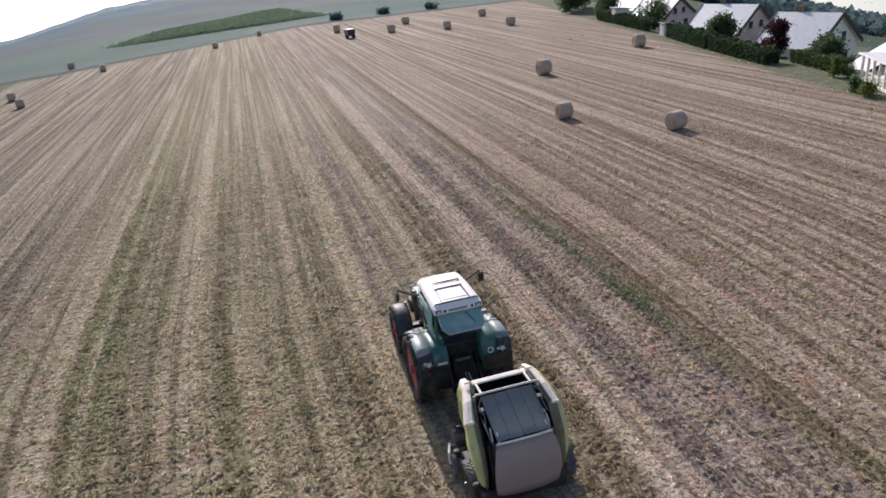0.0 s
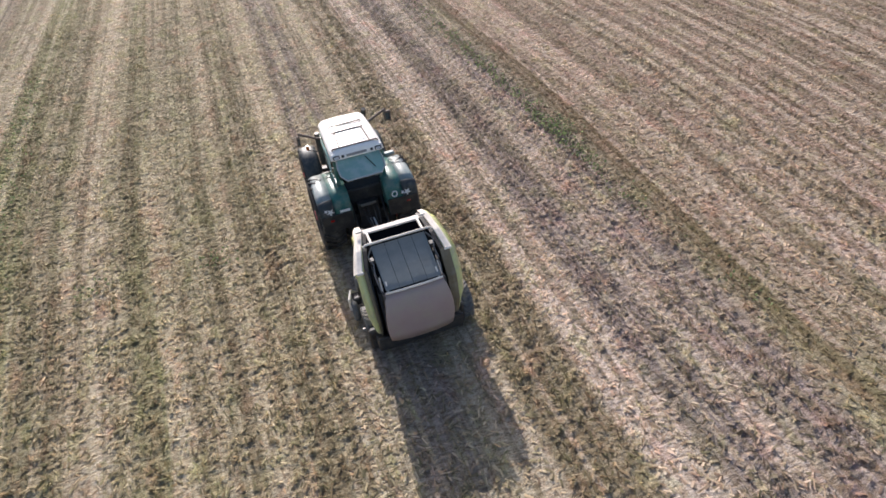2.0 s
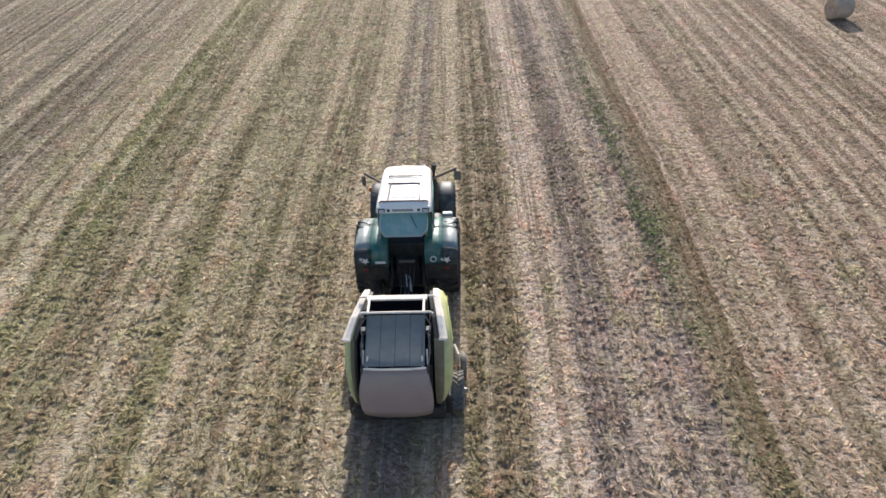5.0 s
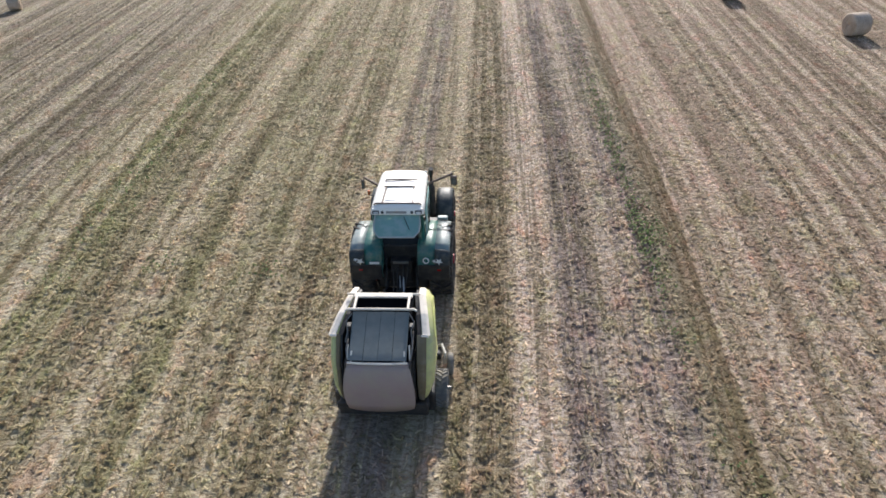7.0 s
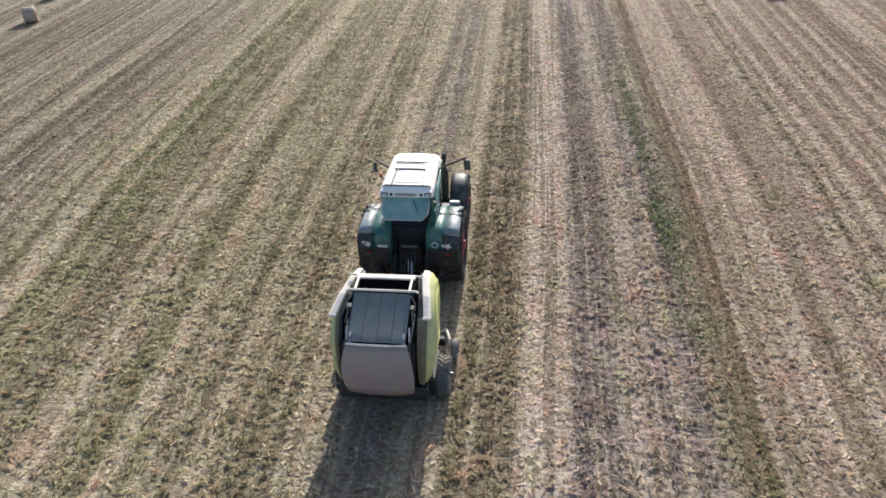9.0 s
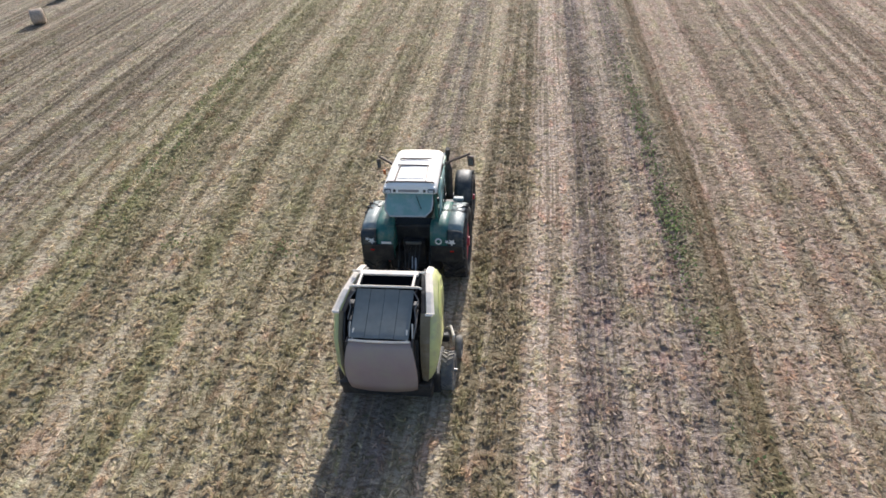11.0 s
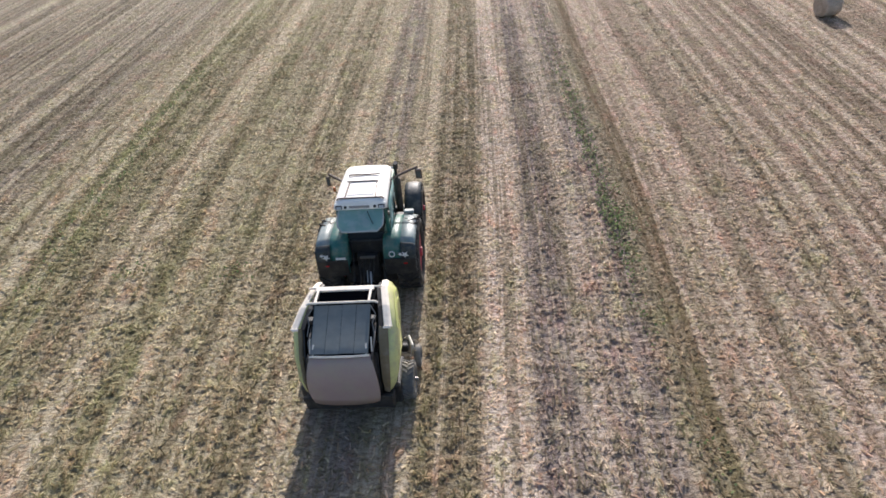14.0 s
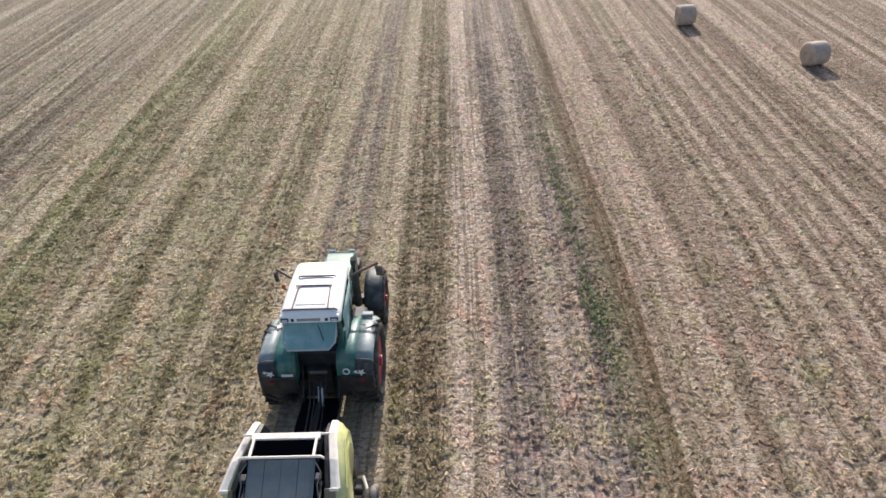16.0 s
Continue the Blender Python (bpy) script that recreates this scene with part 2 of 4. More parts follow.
def straw_material():
    n = Nodes("loose_straw")
    p = n.where()
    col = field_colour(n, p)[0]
    g = n.t.nodes.new("ShaderNodeNewGeometry")
    r = g.outputs["Random Per Island"]
    tone = n.ramp(r, [(0.0, (0.58, 0.56, 0.50)), (0.14, (0.80, 0.87, 0.67)), (0.22, (0.98, 0.82, 0.74)), (0.32, (0.90, 0.88, 0.82)), (0.48, (1.10, 1.14, 0.96)), (0.60, (1.25, 1.22, 1.17)), (0.72, (1.42, 1.26, 1.10)),
                      (0.84, (1.70, 1.68, 1.64)), (0.96, (2.05, 2.02, 1.98)), (1.0, (1.66, 1.38, 1.12))])
    col = n.mix(1.0, col, tone, "MULTIPLY")
    n.put(n.b.inputs["Base Color"], col)
    n.b.inputs["Roughness"].default_value = 0.7
    n.b.inputs["Specular IOR Level"].default_value = 0.3
    thin = n.node("ShaderNodeBsdfTranslucent", Color=col)
    both = n.node("ShaderNodeMixShader", Fac=0.5)
    n.t.links.new(n.b.outputs[0], both.inputs[1])
    n.t.links.new(thin.outputs[0], both.inputs[2])
    n.t.links.new(both.outputs[0], n.out.inputs[0])
    return n.mat


def leaf_material(name, a, b, c):
    n = Nodes(name)
    g = n.t.nodes.new("ShaderNodeNewGeometry")
    col = n.ramp(g.outputs["Random Per Island"], [(0.0, a), (0.5, b), (1.0, c)])
    n.put(n.b.inputs["Base Color"], col)
    n.b.inputs["Roughness"].default_value = 0.75
    n.b.inputs["Specular IOR Level"].default_value = 0.15
    thin = n.node("ShaderNodeBsdfTranslucent", Color=col)
    both = n.node("ShaderNodeMixShader", Fac=0.4)
    n.t.links.new(n.b.outputs[0], both.inputs[1])
    n.t.links.new(thin.outputs[0], both.inputs[2])
    n.t.links.new(both.outputs[0], n.out.inputs[0])
    return n.mat


def bale_material():
    n = Nodes("pressed_straw")
    p = n.local()
    wrap = n.noise(n.stretch(p, (26, 1.2, 1.2)), 1.0, 3.0)
    fib = n.noise(p, 30.0, 4.0, 0.7)
    big = n.noise(p, 2.2, 3.0)
    v = n.math("ADD", n.math("MULTIPLY", wrap, 0.4), n.math("ADD", n.math("MULTIPLY", fib, 0.4), n.math("MULTIPLY", big, 0.3)))
    n.put(n.b.inputs["Base Color"], n.ramp(v, [(0.35, (0.26, 0.19, 0.135)), (0.55, (0.48, 0.375, 0.285)), (0.75, (0.66, 0.55, 0.44))]))
    n.b.inputs["Roughness"].default_value = 0.8
    n.bump(v, 0.8, 0.04)
    return n.mat


def rooftile_material(name, a, b):
    n = Nodes(name)
    p = n.local()
    n.put(n.b.inputs["Base Color"], n.ramp(n.noise(p, 2.5, 5.0, 0.65), [(0.3, a), (0.7, b)]))
    n.b.inputs["Roughness"].default_value = 0.42
    n.b.inputs["Specular IOR Level"].default_value = 0.5
    return n.mat


def glass_material(name, tint, rough=0.06, clear=0.75):
    n = Nodes(name)
    # pale patches painted in for the sky's reflection on the pane
    sky_patch = n.span(n.noise(n.local(), 2.6, 3.0, 0.6), 0.44, 0.62)
    n.put(n.b.inputs["Base Color"], n.mix(n.math("MULTIPLY", sky_patch, 0.6), tint, (0.60, 0.70, 0.70)))
    n.put(n.b.inputs["Roughness"], n.math("MULTIPLY_ADD", sky_patch, 0.15, rough))
    n.put(n.b.inputs["Transmission Weight"], n.math("MULTIPLY_ADD", sky_patch, -0.25 * clear, clear))
    n.b.inputs["IOR"].default_value = 1.45
    return n.mat


DUST = (0.36, 0.31, 0.24)
GROUND, STRAW, BALE = ground_material(), straw_material(), bale_material()
GREEN = surface("green_paint", (0.028, 0.14, 0.12), 0.4, dirt=DUST, dirt_amount=0.3)
WHITE = surface("white_roof_paint", (0.90, 0.865, 0.81), 0.4, vary=0.04)
CREAM = surface("cream_paint", (0.90, 0.81, 0.69), 0.6, vary=0.06, spec=0.25, dirt=DUST, dirt_amount=0.25)
LIME = surface("lime_paint", (0.58, 0.59, 0.255), 0.42, vary=0.12, dirt=DUST, dirt_amount=0.5)
LIP = surface("dusty_khaki_lip", (0.195, 0.15, 0.085), 0.7, dirt=DUST, dirt_amount=0.3)
LIME_PALE = surface("pale_lime_paint", (0.62, 0.66, 0.25), 0.4, vary=0.08)
TAILGREY = surface("dusty_grey_metal", (0.345, 0.258, 0.243), 0.5, vary=0.10, scale=3.0, dirt=DUST, dirt_amount=0.55)
BELT = surface("black_rubber_belt", (0.15, 0.172, 0.172), 0.8, vary=0.25, scale=4.0, dirt=DUST, dirt_amount=0.10, bump=0.004)
BLACK = surface("black_plastic", (0.018, 0.018, 0.02), 0.55, vary=0.2, dirt=DUST, dirt_amount=0.10)
FENDER = surface("dark_fender_plastic", (0.026, 0.036, 0.042), 0.55, vary=0.2, dirt=DUST, dirt_amount=0.22)
# dusty, with the glare of sun and sky painted in as pale teal
FENDER_TOP = surface("dusty_teal_paint_with_glare", (0.21, 0.265, 0.265), 0.48, vary=0.15, dirt=(0.42, 0.42, 0.40), dirt_amount=0.55)
TYRE = surface("tyre_rubber", (0.022, 0.021, 0.022), 0.8, vary=0.25, dirt=DUST, dirt_amount=0.22, bump=0.006)
DUSTY_TYRE = surface("dusty_tyre_rubber", (0.115, 0.115, 0.115), 0.85, vary=0.25, dirt=DUST, dirt_amount=0.5, bump=0.006)
RED = surface("red_rim_paint", (0.44, 0.022, 0.05), 0.4, dirt=DUST, dirt_amount=0.3)
STEEL = surface("worn_steel", (0.22, 0.21, 0.20), 0.45, metal=0.7, vary=0.2, dirt=DUST, dirt_amount=0.3)
BRIGHT = surface("bright_steel", (0.62, 0.62, 0.61), 0.38, metal=0.8, vary=0.2, dirt=DUST, dirt_amount=0.3)
# deep shade inside the baler put into a near-black base colour
MATT = surface("shade_black_steel", (0.006, 0.007, 0.009), 0.9, vary=0.2, spec=0.02)
RACK = surface("brown_rack_tube", (0.15, 0.105, 0.08), 0.6)
RIM_GREY = surface("worn_grey_edge", (0.40, 0.43, 0.43), 0.4, dirt=DUST, dirt_amount=0.3)
LAMP_GLASS = surface("clear_lamp_lens", (0.55, 0.57, 0.6), 0.15, vary=0.1)
RED_LENS = surface("red_lamp_lens", (0.35, 0.015, 0.015), 0.2)
ORANGE_LENS = surface("orange_lamp_lens", (0.45, 0.12, 0.035), 0.25)
DECAL = surface("white_decal", (0.75, 0.76, 0.76), 0.5, vary=0.05)
SEAT = surface("seat_fabric", (0.04, 0.04, 0.045), 0.85)
GLASS = glass_material("tinted_cab_glass", (0.44, 0.69, 0.65), 0.05, 0.35)
PLASTER = surface("white_plaster", (0.74, 0.72, 0.68), 0.85, vary=0.06, scale=1.2)
PLASTER_PINK = surface("rose_plaster", (0.60, 0.49, 0.47), 0.85, vary=0.06, scale=1.2)
ROOF_GREY = rooftile_material("pale_grey_roof_tile", (0.55, 0.56, 0.58), (0.72, 0.72, 0.72))
VERGE = surface("dark_brown_board", (0.05, 0.036, 0.03), 0.7, vary=0.2)
PANE = surface("window_pane", (0.03, 0.037, 0.045), 0.08, vary=0.1)
WOOD = surface("weathered_wood", (0.20, 0.13, 0.085), 0.7, vary=0.2)
BARK = surface("bark", (0.10, 0.075, 0.055), 0.9, vary=0.25, bump=0.02)
HEDGE = leaf_material("hedge_leaves", (0.03, 0.055, 0.027), (0.055, 0.09, 0.042), (0.09, 0.13, 0.06))
LEAF = leaf_material("tree_leaves", (0.05, 0.085, 0.035), (0.085, 0.13, 0.055), (0.13, 0.18, 0.075))
LEAF_LIGHT = leaf_material("light_shrub_leaves", (0.07, 0.10, 0.02), (0.13, 0.17, 0.04), (0.19, 0.22, 0.06))
LEAF_PURPLE = leaf_material("purple_leaves", (0.03, 0.012, 0.018), (0.055, 0.022, 0.03), (0.10, 0.04, 0.05))
WEED = leaf_material("weed_leaves", (0.13, 0.18, 0.08), (0.18, 0.235, 0.105), (0.24, 0.30, 0.14))
# blue haze of distance painted into the leaf colours
WOODS = leaf_material("haze_tinted_leaves", (0.09, 0.145, 0.15), (0.12, 0.18, 0.18), (0.15, 0.21, 0.205))
CROP = leaf_material("standing_crop", (0.13, 0.19, 0.12), (0.165, 0.225, 0.14), (0.20, 0.26, 0.17))


# ---- mesh helpers ----
ORIGIN = {}


def empty(name, x, y, z, label, category, group="", turn=0.0):
    ob = new(name)
    ob.matrix_basis = pose(x, y, z, 0, 0, turn)
    ob.empty_display_size = 0.3
    ORIGIN[ob.name] = Vector((x, y, z))
    return tagged(ob, label, category, group)


def part(name, bm, material, parent=None, label="", smooth=False, kind=""):
    """Links a bmesh as one mesh object under a thing or a part; its vertices are given in the place's own metres."""
    me = bpy.data.meshes.new(name)
    if parent is not None:
        base = ORIGIN[parent.name]
        bmesh.ops.translate(bm, verts=bm.verts, vec=-base)
    bmesh.ops.recalc_face_normals(bm, faces=bm.faces)
    bm.to_mesh(me)
    bm.free()
    if smooth:
        me.polygons.foreach_set("use_smooth", [True] * len(me.polygons))
    me.materials.append(material)
    ob = new(name, me)
    if parent is not None:
        ob.parent = parent
        ORIGIN[ob.name] = base
    return tagged(ob, label, kind=kind)


def box(bm, x, y, z, sx, sy, sz, bevel=0.0, turn=None, segments=2):
    """A box round (x, y, z), bevelled, turned by Euler degrees."""
    made = bmesh.ops.create_cube(bm, size=1.0)["verts"]
    for v in made:
        v.co = Vector((v.co.x * sx, v.co.y * sy, v.co.z * sz))
    if bevel:
        edges = list({e for v in made for e in v.link_edges})
        made = bmesh.ops.bevel(bm, geom=edges, offset=bevel, segments=segments, profile=0.5, affect="EDGES")["verts"]
    m = pose(x, y, z, *(turn or (0, 0, 0)))
    for v in made:
        v.co = m @ v.co
    return made


def boxes(*rows, bevel=0.0):
    bm = bmesh.new()
    for r in rows:
        box(bm, *r, bevel=bevel)
    return bm


def one(x, y, z, sx, sy, sz, bevel=0.01, turn=None, segments=2):
    bm = bmesh.new()
    box(bm, x, y, z, sx, sy, sz, bevel, turn, segments)
    return bm


def tube(points, r, bm=None, sides=8, closed=False):
    """A round bar along points."""
    bm = bm or bmesh.new()
    pts = [Vector(p) for p in points]
    rings = []
    for i, p in enumerate(pts):
        d = (pts[min(i + 1, len(pts) - 1)] - pts[max(i - 1, 0)]).normalized()
        side = d.cross(Vector((0, 0, 1)))
        side = side.normalized() if side.length > 1e-3 else Vector((1, 0, 0))
        up = side.cross(d)
        rr = r[i] if isinstance(r, (list, tuple)) else r
        rings.append([bm.verts.new(p + rr * (math.cos(a) * side + math.sin(a) * up)) for a in (2 * math.pi * k / sides for k in range(sides))])
    for a, b in zip(rings, rings[1:]):
        for k in range(sides):
            bm.faces.new((a[k], a[(k + 1) % sides], b[(k + 1) % sides], b[k]))
    bm.faces.new(rings[0]), bm.faces.new(rings[-1][::-1])
    return bm


def lathe(profile, x, y, z, sides=40, bm=None):
    """Turns (axial x, radius) pairs round the x axis through (x, y, z); the profile is a closed loop."""
    bm = bm or bmesh.new()
    rings = [[bm.verts.new((x + px, y + r * math.cos(a), z + r * math.sin(a))) for px, r in profile] for a in (2 * math.pi * k / sides for k in range(sides))]
    n = len(profile)
    for k in range(sides):
        a, b = rings[k], rings[(k + 1) % sides]
        for i in range(n):
            bm.faces.new((a[i], a[(i + 1) % n], b[(i + 1) % n], b[i]))
    return bm


def sheet(rows, thick, bm=None):
    """A curved plate through a grid of points, with thickness."""
    bm = bm or bmesh.new()
    g = [[bm.verts.new(p) for p in row] for row in rows]
    faces = []
    for a, b in zip(g, g[1:]):
        for k in range(len(a) - 1):
            faces.append(bm.faces.new((a[k], a[k + 1], b[k + 1], b[k])))
    bmesh.ops.recalc_face_normals(bm, faces=faces)
    bmesh.ops.solidify(bm, geom=faces, thickness=thick)
    return bm


def prism(profile, x0, x1, bevel=0.0):
    """A (y, z) outline drawn out from x0 to x1."""
    bm = bmesh.new()
    a = [bm.verts.new((x0, y, z)) for y, z in profile]
    b = [bm.verts.new((x1, y, z)) for y, z in profile]
    bm.faces.new(a), bm.faces.new(b[::-1])
    for i in range(len(a)):
        j = (i + 1) % len(a)
        bm.faces.new((a[i], b[i], b[j], a[j]))
    if bevel:
        bmesh.ops.bevel(bm, geom=list(bm.edges), offset=bevel, segments=2, profile=0.5, affect="EDGES")
    return bm


def from_arrays(name, verts, quads, material):
    """A mesh of loose quads out of numpy arrays."""
    me = bpy.data.meshes.new(name)
    me.vertices.add(len(verts))
    me.vertices.foreach_set("co", verts.astype(np.float32).ravel())
    me.loops.add(quads.size)
    me.loops.foreach_set("vertex_index", quads.astype(np.int32).ravel())
    me.polygons.add(len(quads))
    me.polygons.foreach_set("loop_start", np.arange(0, quads.size, quads.shape[1], dtype=np.int32))
    me.update(calc_edges=True)
    me.validate()
    me.materials.append(material)
    return me


# ---- land ----
EYE_Z = 12.2
SKYLINE_AZ = (-180, -60, -16, -9, -4, 3, 10, 22, 33, 40, 48, 60, 90, 180)
SKYLINE_EL = (-4.0, -4.0, -2.6, -1.1, -0.6, 0.2, 1.0, 0.4, -3.2, -4.9, -6.8, -7.2, -6.0, -4.0)


def land_height(x, y):
    """Flat field, then ground that falls away past the gardens to far hills."""
    r = np.hypot(x + 4.4, y + 11.0)
    az = np.degrees(np.arctan2(x + 4.4, y + 11.0))
    far = EYE_Z + 1300.0 * np.tan(np.radians(np.interp(az, SKYLINE_AZ, SKYLINE_EL)))
    rim = np.interp(az, (-180, -90, -25, -10, 5, 22, 27, 33, 40, 50, 60, 90, 180), (60, 70, 120, 165, 185, 185, 140, 98, 76, 64, 62, 62, 60))
    knee = np.interp(az, (-180, 20, 29, 33, 37.6, 43, 47.6, 60, 90, 180), (0, 0, -0.8, -2.2, -4.2, -5.8, -6.4, -7, -6, 0))
    bend = rim + 28.0
    f = np.clip((r - bend) / (1300.0 - bend), 0, None)
    g = np.clip((r - rim) / (bend - rim), 0, 1)
    z = knee * g * g * (3 - 2 * g) + (far - knee) * np.minimum(f, 1) - 0.13 * np.maximum(r - 1300.0, 0)
    roll = 1.6 * np.sin(x * 0.021 + 0.7) * np.sin(y * 0.017 + 0.4) + 0.8 * np.sin(x * 0.06 + y * 0.05)
    rough = np.sin(x * 0.31) * np.sin(y * 0.27 + x * 0.11) * np.clip((r - 500) / 500, 0, 1) * 3.0
    return z + roll * np.clip(f * 12, 0, 1) * np.clip((1100 - r) / 300, 0, 1) + rough


WAVES = np.random.default_rng(5)
CLOD_K = np.stack([WAVES.normal(0, 14.5, 40), WAVES.normal(0, 24.0, 40), WAVES.uniform(0, 6.28, 40)], -1)
RIDGE_K = np.stack([WAVES.normal(0, 5.0, 14), WAVES.normal(0, 0.3, 14), WAVES.uniform(0, 6.28, 14)], -1)
ROUGH_X = [r[0] for r in STRIPES] + [r[0] + 0.01 for r in STRIPES_EAST]
ROUGH_V = [r[2] for r in STRIPES] + [r[2] for r in STRIPES_EAST]


def row_at(x, y):
    """Across which row a place lies: the rows draw together a little behind the machines."""
    q = np.clip((14 - y) / 18, 0, 1)
    return x * (1 + np.where(x > 0, 0.07, 0.13) * q * q * (3 - 2 * q))


def clods(x, y):
    """Clumps of chopped straw, a hand or two across, from about -2 to 2."""
    out = np.zeros_like(x)
    for kx, ky, ph in CLOD_K:
        out += np.sin(kx * x + ky * y + ph)
    swell = np.zeros_like(x)
    for kx, ky, ph in CLOD_K[:14]:
        swell += np.sin(kx * x * .16 + ky * y * .12 + 1.7 * ph)
    return out / math.sqrt(20) * np.clip(0.82 + 0.2 * swell, 0.2, 1.5)


def relief(x, y):
    """Clods and low ridges of chopped straw over the flat field."""
    ridge = np.zeros_like(x)
    for kx, ky, ph in RIDGE_K:
        ridge += np.sin(kx * x + ky * y + ph)
    ridge = ridge / math.sqrt(14)
    u = row_at(x, y)
    rough = np.interp(u, ROUGH_X, ROUGH_V, 0.45, 0.45)
    fade = np.clip((62 - np.hypot(x, y - 10)) / 35, 0, 1)
    z = (0.12 + 0.88 * rough) * 0.021 * np.tanh(1.3 * clods(x, y)) + 0.012 * ridge
    z = z - 0.09 * np.exp(-((u - 8.65) / 0.14) ** 2) - 0.07 * np.exp(-((u - 9.1) / 0.13) ** 2) + 0.05 * np.exp(-((u - 8.2) / 0.3) ** 2)
    return z * fade


def build_ground():
    def axis(a, b, step, lo, hi, grow):
        out = list(np.arange(a, b + 1e-6, step))
        s = step
        while out[-1] < hi:
            s *= grow
            out.append(out[-1] + s)
        s = step
        while out[0] > lo:
            s *= grow
            out.insert(0, out[0] - s)
        return np.array(out)

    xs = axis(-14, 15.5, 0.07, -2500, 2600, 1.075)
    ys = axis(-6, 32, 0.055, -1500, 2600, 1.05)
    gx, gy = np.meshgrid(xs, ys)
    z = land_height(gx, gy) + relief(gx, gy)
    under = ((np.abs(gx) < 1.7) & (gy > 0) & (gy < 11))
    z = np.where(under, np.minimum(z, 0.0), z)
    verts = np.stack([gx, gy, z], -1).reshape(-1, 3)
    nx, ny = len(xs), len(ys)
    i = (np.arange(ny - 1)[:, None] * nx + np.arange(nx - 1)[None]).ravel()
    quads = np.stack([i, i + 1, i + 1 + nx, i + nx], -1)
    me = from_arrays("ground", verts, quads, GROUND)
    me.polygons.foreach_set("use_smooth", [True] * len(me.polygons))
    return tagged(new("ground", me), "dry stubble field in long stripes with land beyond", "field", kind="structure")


build_ground()


def scatter_blades(name, px, py, pz, length, width, lift, material, along=0.0):
    """Thin flat blades lying about at the given points."""
    rng = np.random.default_rng(len(px))
    n = len(px)
    a = rng.uniform(0, 2 * math.pi, n)
    a = np.where(rng.random(n) < along, math.pi / 2 + rng.normal(0, 0.35, n), a)
    ln, wd = length * rng.uniform(0.45, 1.3, n), width * rng.uniform(0.6, 1.5, n)
    up = lift * rng.uniform(-0.2, 1.0, n)
    d = np.stack([np.cos(a) * ln / 2, np.sin(a) * ln / 2, up], -1)
    s = np.stack([-np.sin(a) * wd / 2, np.cos(a) * wd / 2, rng.normal(0, 0.12, n) * wd], -1)
    c = np.stack([px, py, pz + np.abs(up) * 0.7 + 0.01], -1)
    verts = np.stack([c - d - s, c + d - s, c + d + s, c - d + s], 1).reshape(-1, 3)
    quads = np.arange(4 * n).reshape(-1, 4)
    return new(name, from_arrays(name, verts, quads, material))


def build_straw():
    rng = np.random.default_rng(11)
    # thick near the middle of the flight, thinning out on all sides, gathered on the clods
    r = np.sqrt(rng.random(5200000)) * 120
    r = r[rng.random(len(r)) < 1 / (1 + (r / 16) ** 2.9)]
    a = rng.uniform(0, 2 * math.pi, len(r))
    x, y = r * np.cos(a), 10 + r * np.sin(a)
    keep = ~((np.abs(x) < 1.2) & (y > 0.5) & (y < 10)) & (y > -9)
    x, y, r = x[keep], y[keep], r[keep]
    rough = np.interp(row_at(x, y), ROUGH_X, ROUGH_V, 0.4, 0.4)
    heap = 0.66 - 0.22 * rough + np.clip((38 - r) / 18, 0, 1) * (0.06 + 0.58 * rough) * clods(x, y)
    keep = rng.random(len(r)) < heap
    x, y, r = x[keep][:780000], y[keep][:780000], r[keep][:780000]
    grow = 1 + r / 40
    ob = scatter_blades("straw", x, y, 0.006 + relief(x, y), 0.11 * grow, 0.030 * grow, 0.020, STRAW, 0.2)
    tagged(ob, "pale loose straw and short stubble lying over the field", "straw", kind="stuff")
    # coarser strands heaped in the rough stripes
    n = 700000
    r = 46 * rng.random(n) ** 0.66
    a = rng.uniform(0, 2 * math.pi, n)
    x, y = r * np.cos(a), 8 + r * np.sin(a)
    heap = clods(x, y)
    rough = np.interp(row_at(x, y), ROUGH_X, ROUGH_V, 0.3, 0.3)
    keep = (rng.random(n) < (0.2 + 0.7 * rough) * np.clip((46 - r) / 22, 0, 1) * np.clip(0.25 + 0.5 * heap, 0, 1)) & ~((np.abs(x) < 1.5) & (y > 0.3) & (y < 10.2)) & (y > -9)
    x, y, heap, rough, r = x[keep], y[keep], np.clip(heap[keep], 0, 2), rough[keep], r[keep]
    size = 1 + np.clip(r - 12, 0, None) / 45
    ob = scatter_blades("straw_tufts", x, y, 0.01 + 0.015 * heap * rng.random(len(x)) + relief(x, y), 0.165 * size, 0.028 * size, 0.018 + 0.03 * rough, STRAW, 0.15)
    tagged(ob, "coarse straw strands heaped in rough swaths on the field", "straw", kind="stuff")


build_straw()


def leaf_cloud(bm_points, normals_out, size, rng):
    n = len(bm_points)
    a = rng.normal(0, 1, (n, 3))
    a /= np.linalg.norm(a, axis=1)[:, None]
    b = np.cross(a, rng.normal(0, 1, (n, 3)))
    b /= np.linalg.norm(b, axis=1)[:, None]
    s = size * rng.uniform(0.6, 1.4, n)[:, None]
    a, b = a * s * 0.5, b * s * 0.32
    return np.stack([bm_points - a, bm_points + b, bm_points + a, bm_points - b], 1).reshape(-1, 3), np.arange(4 * n).reshape(-1, 4)


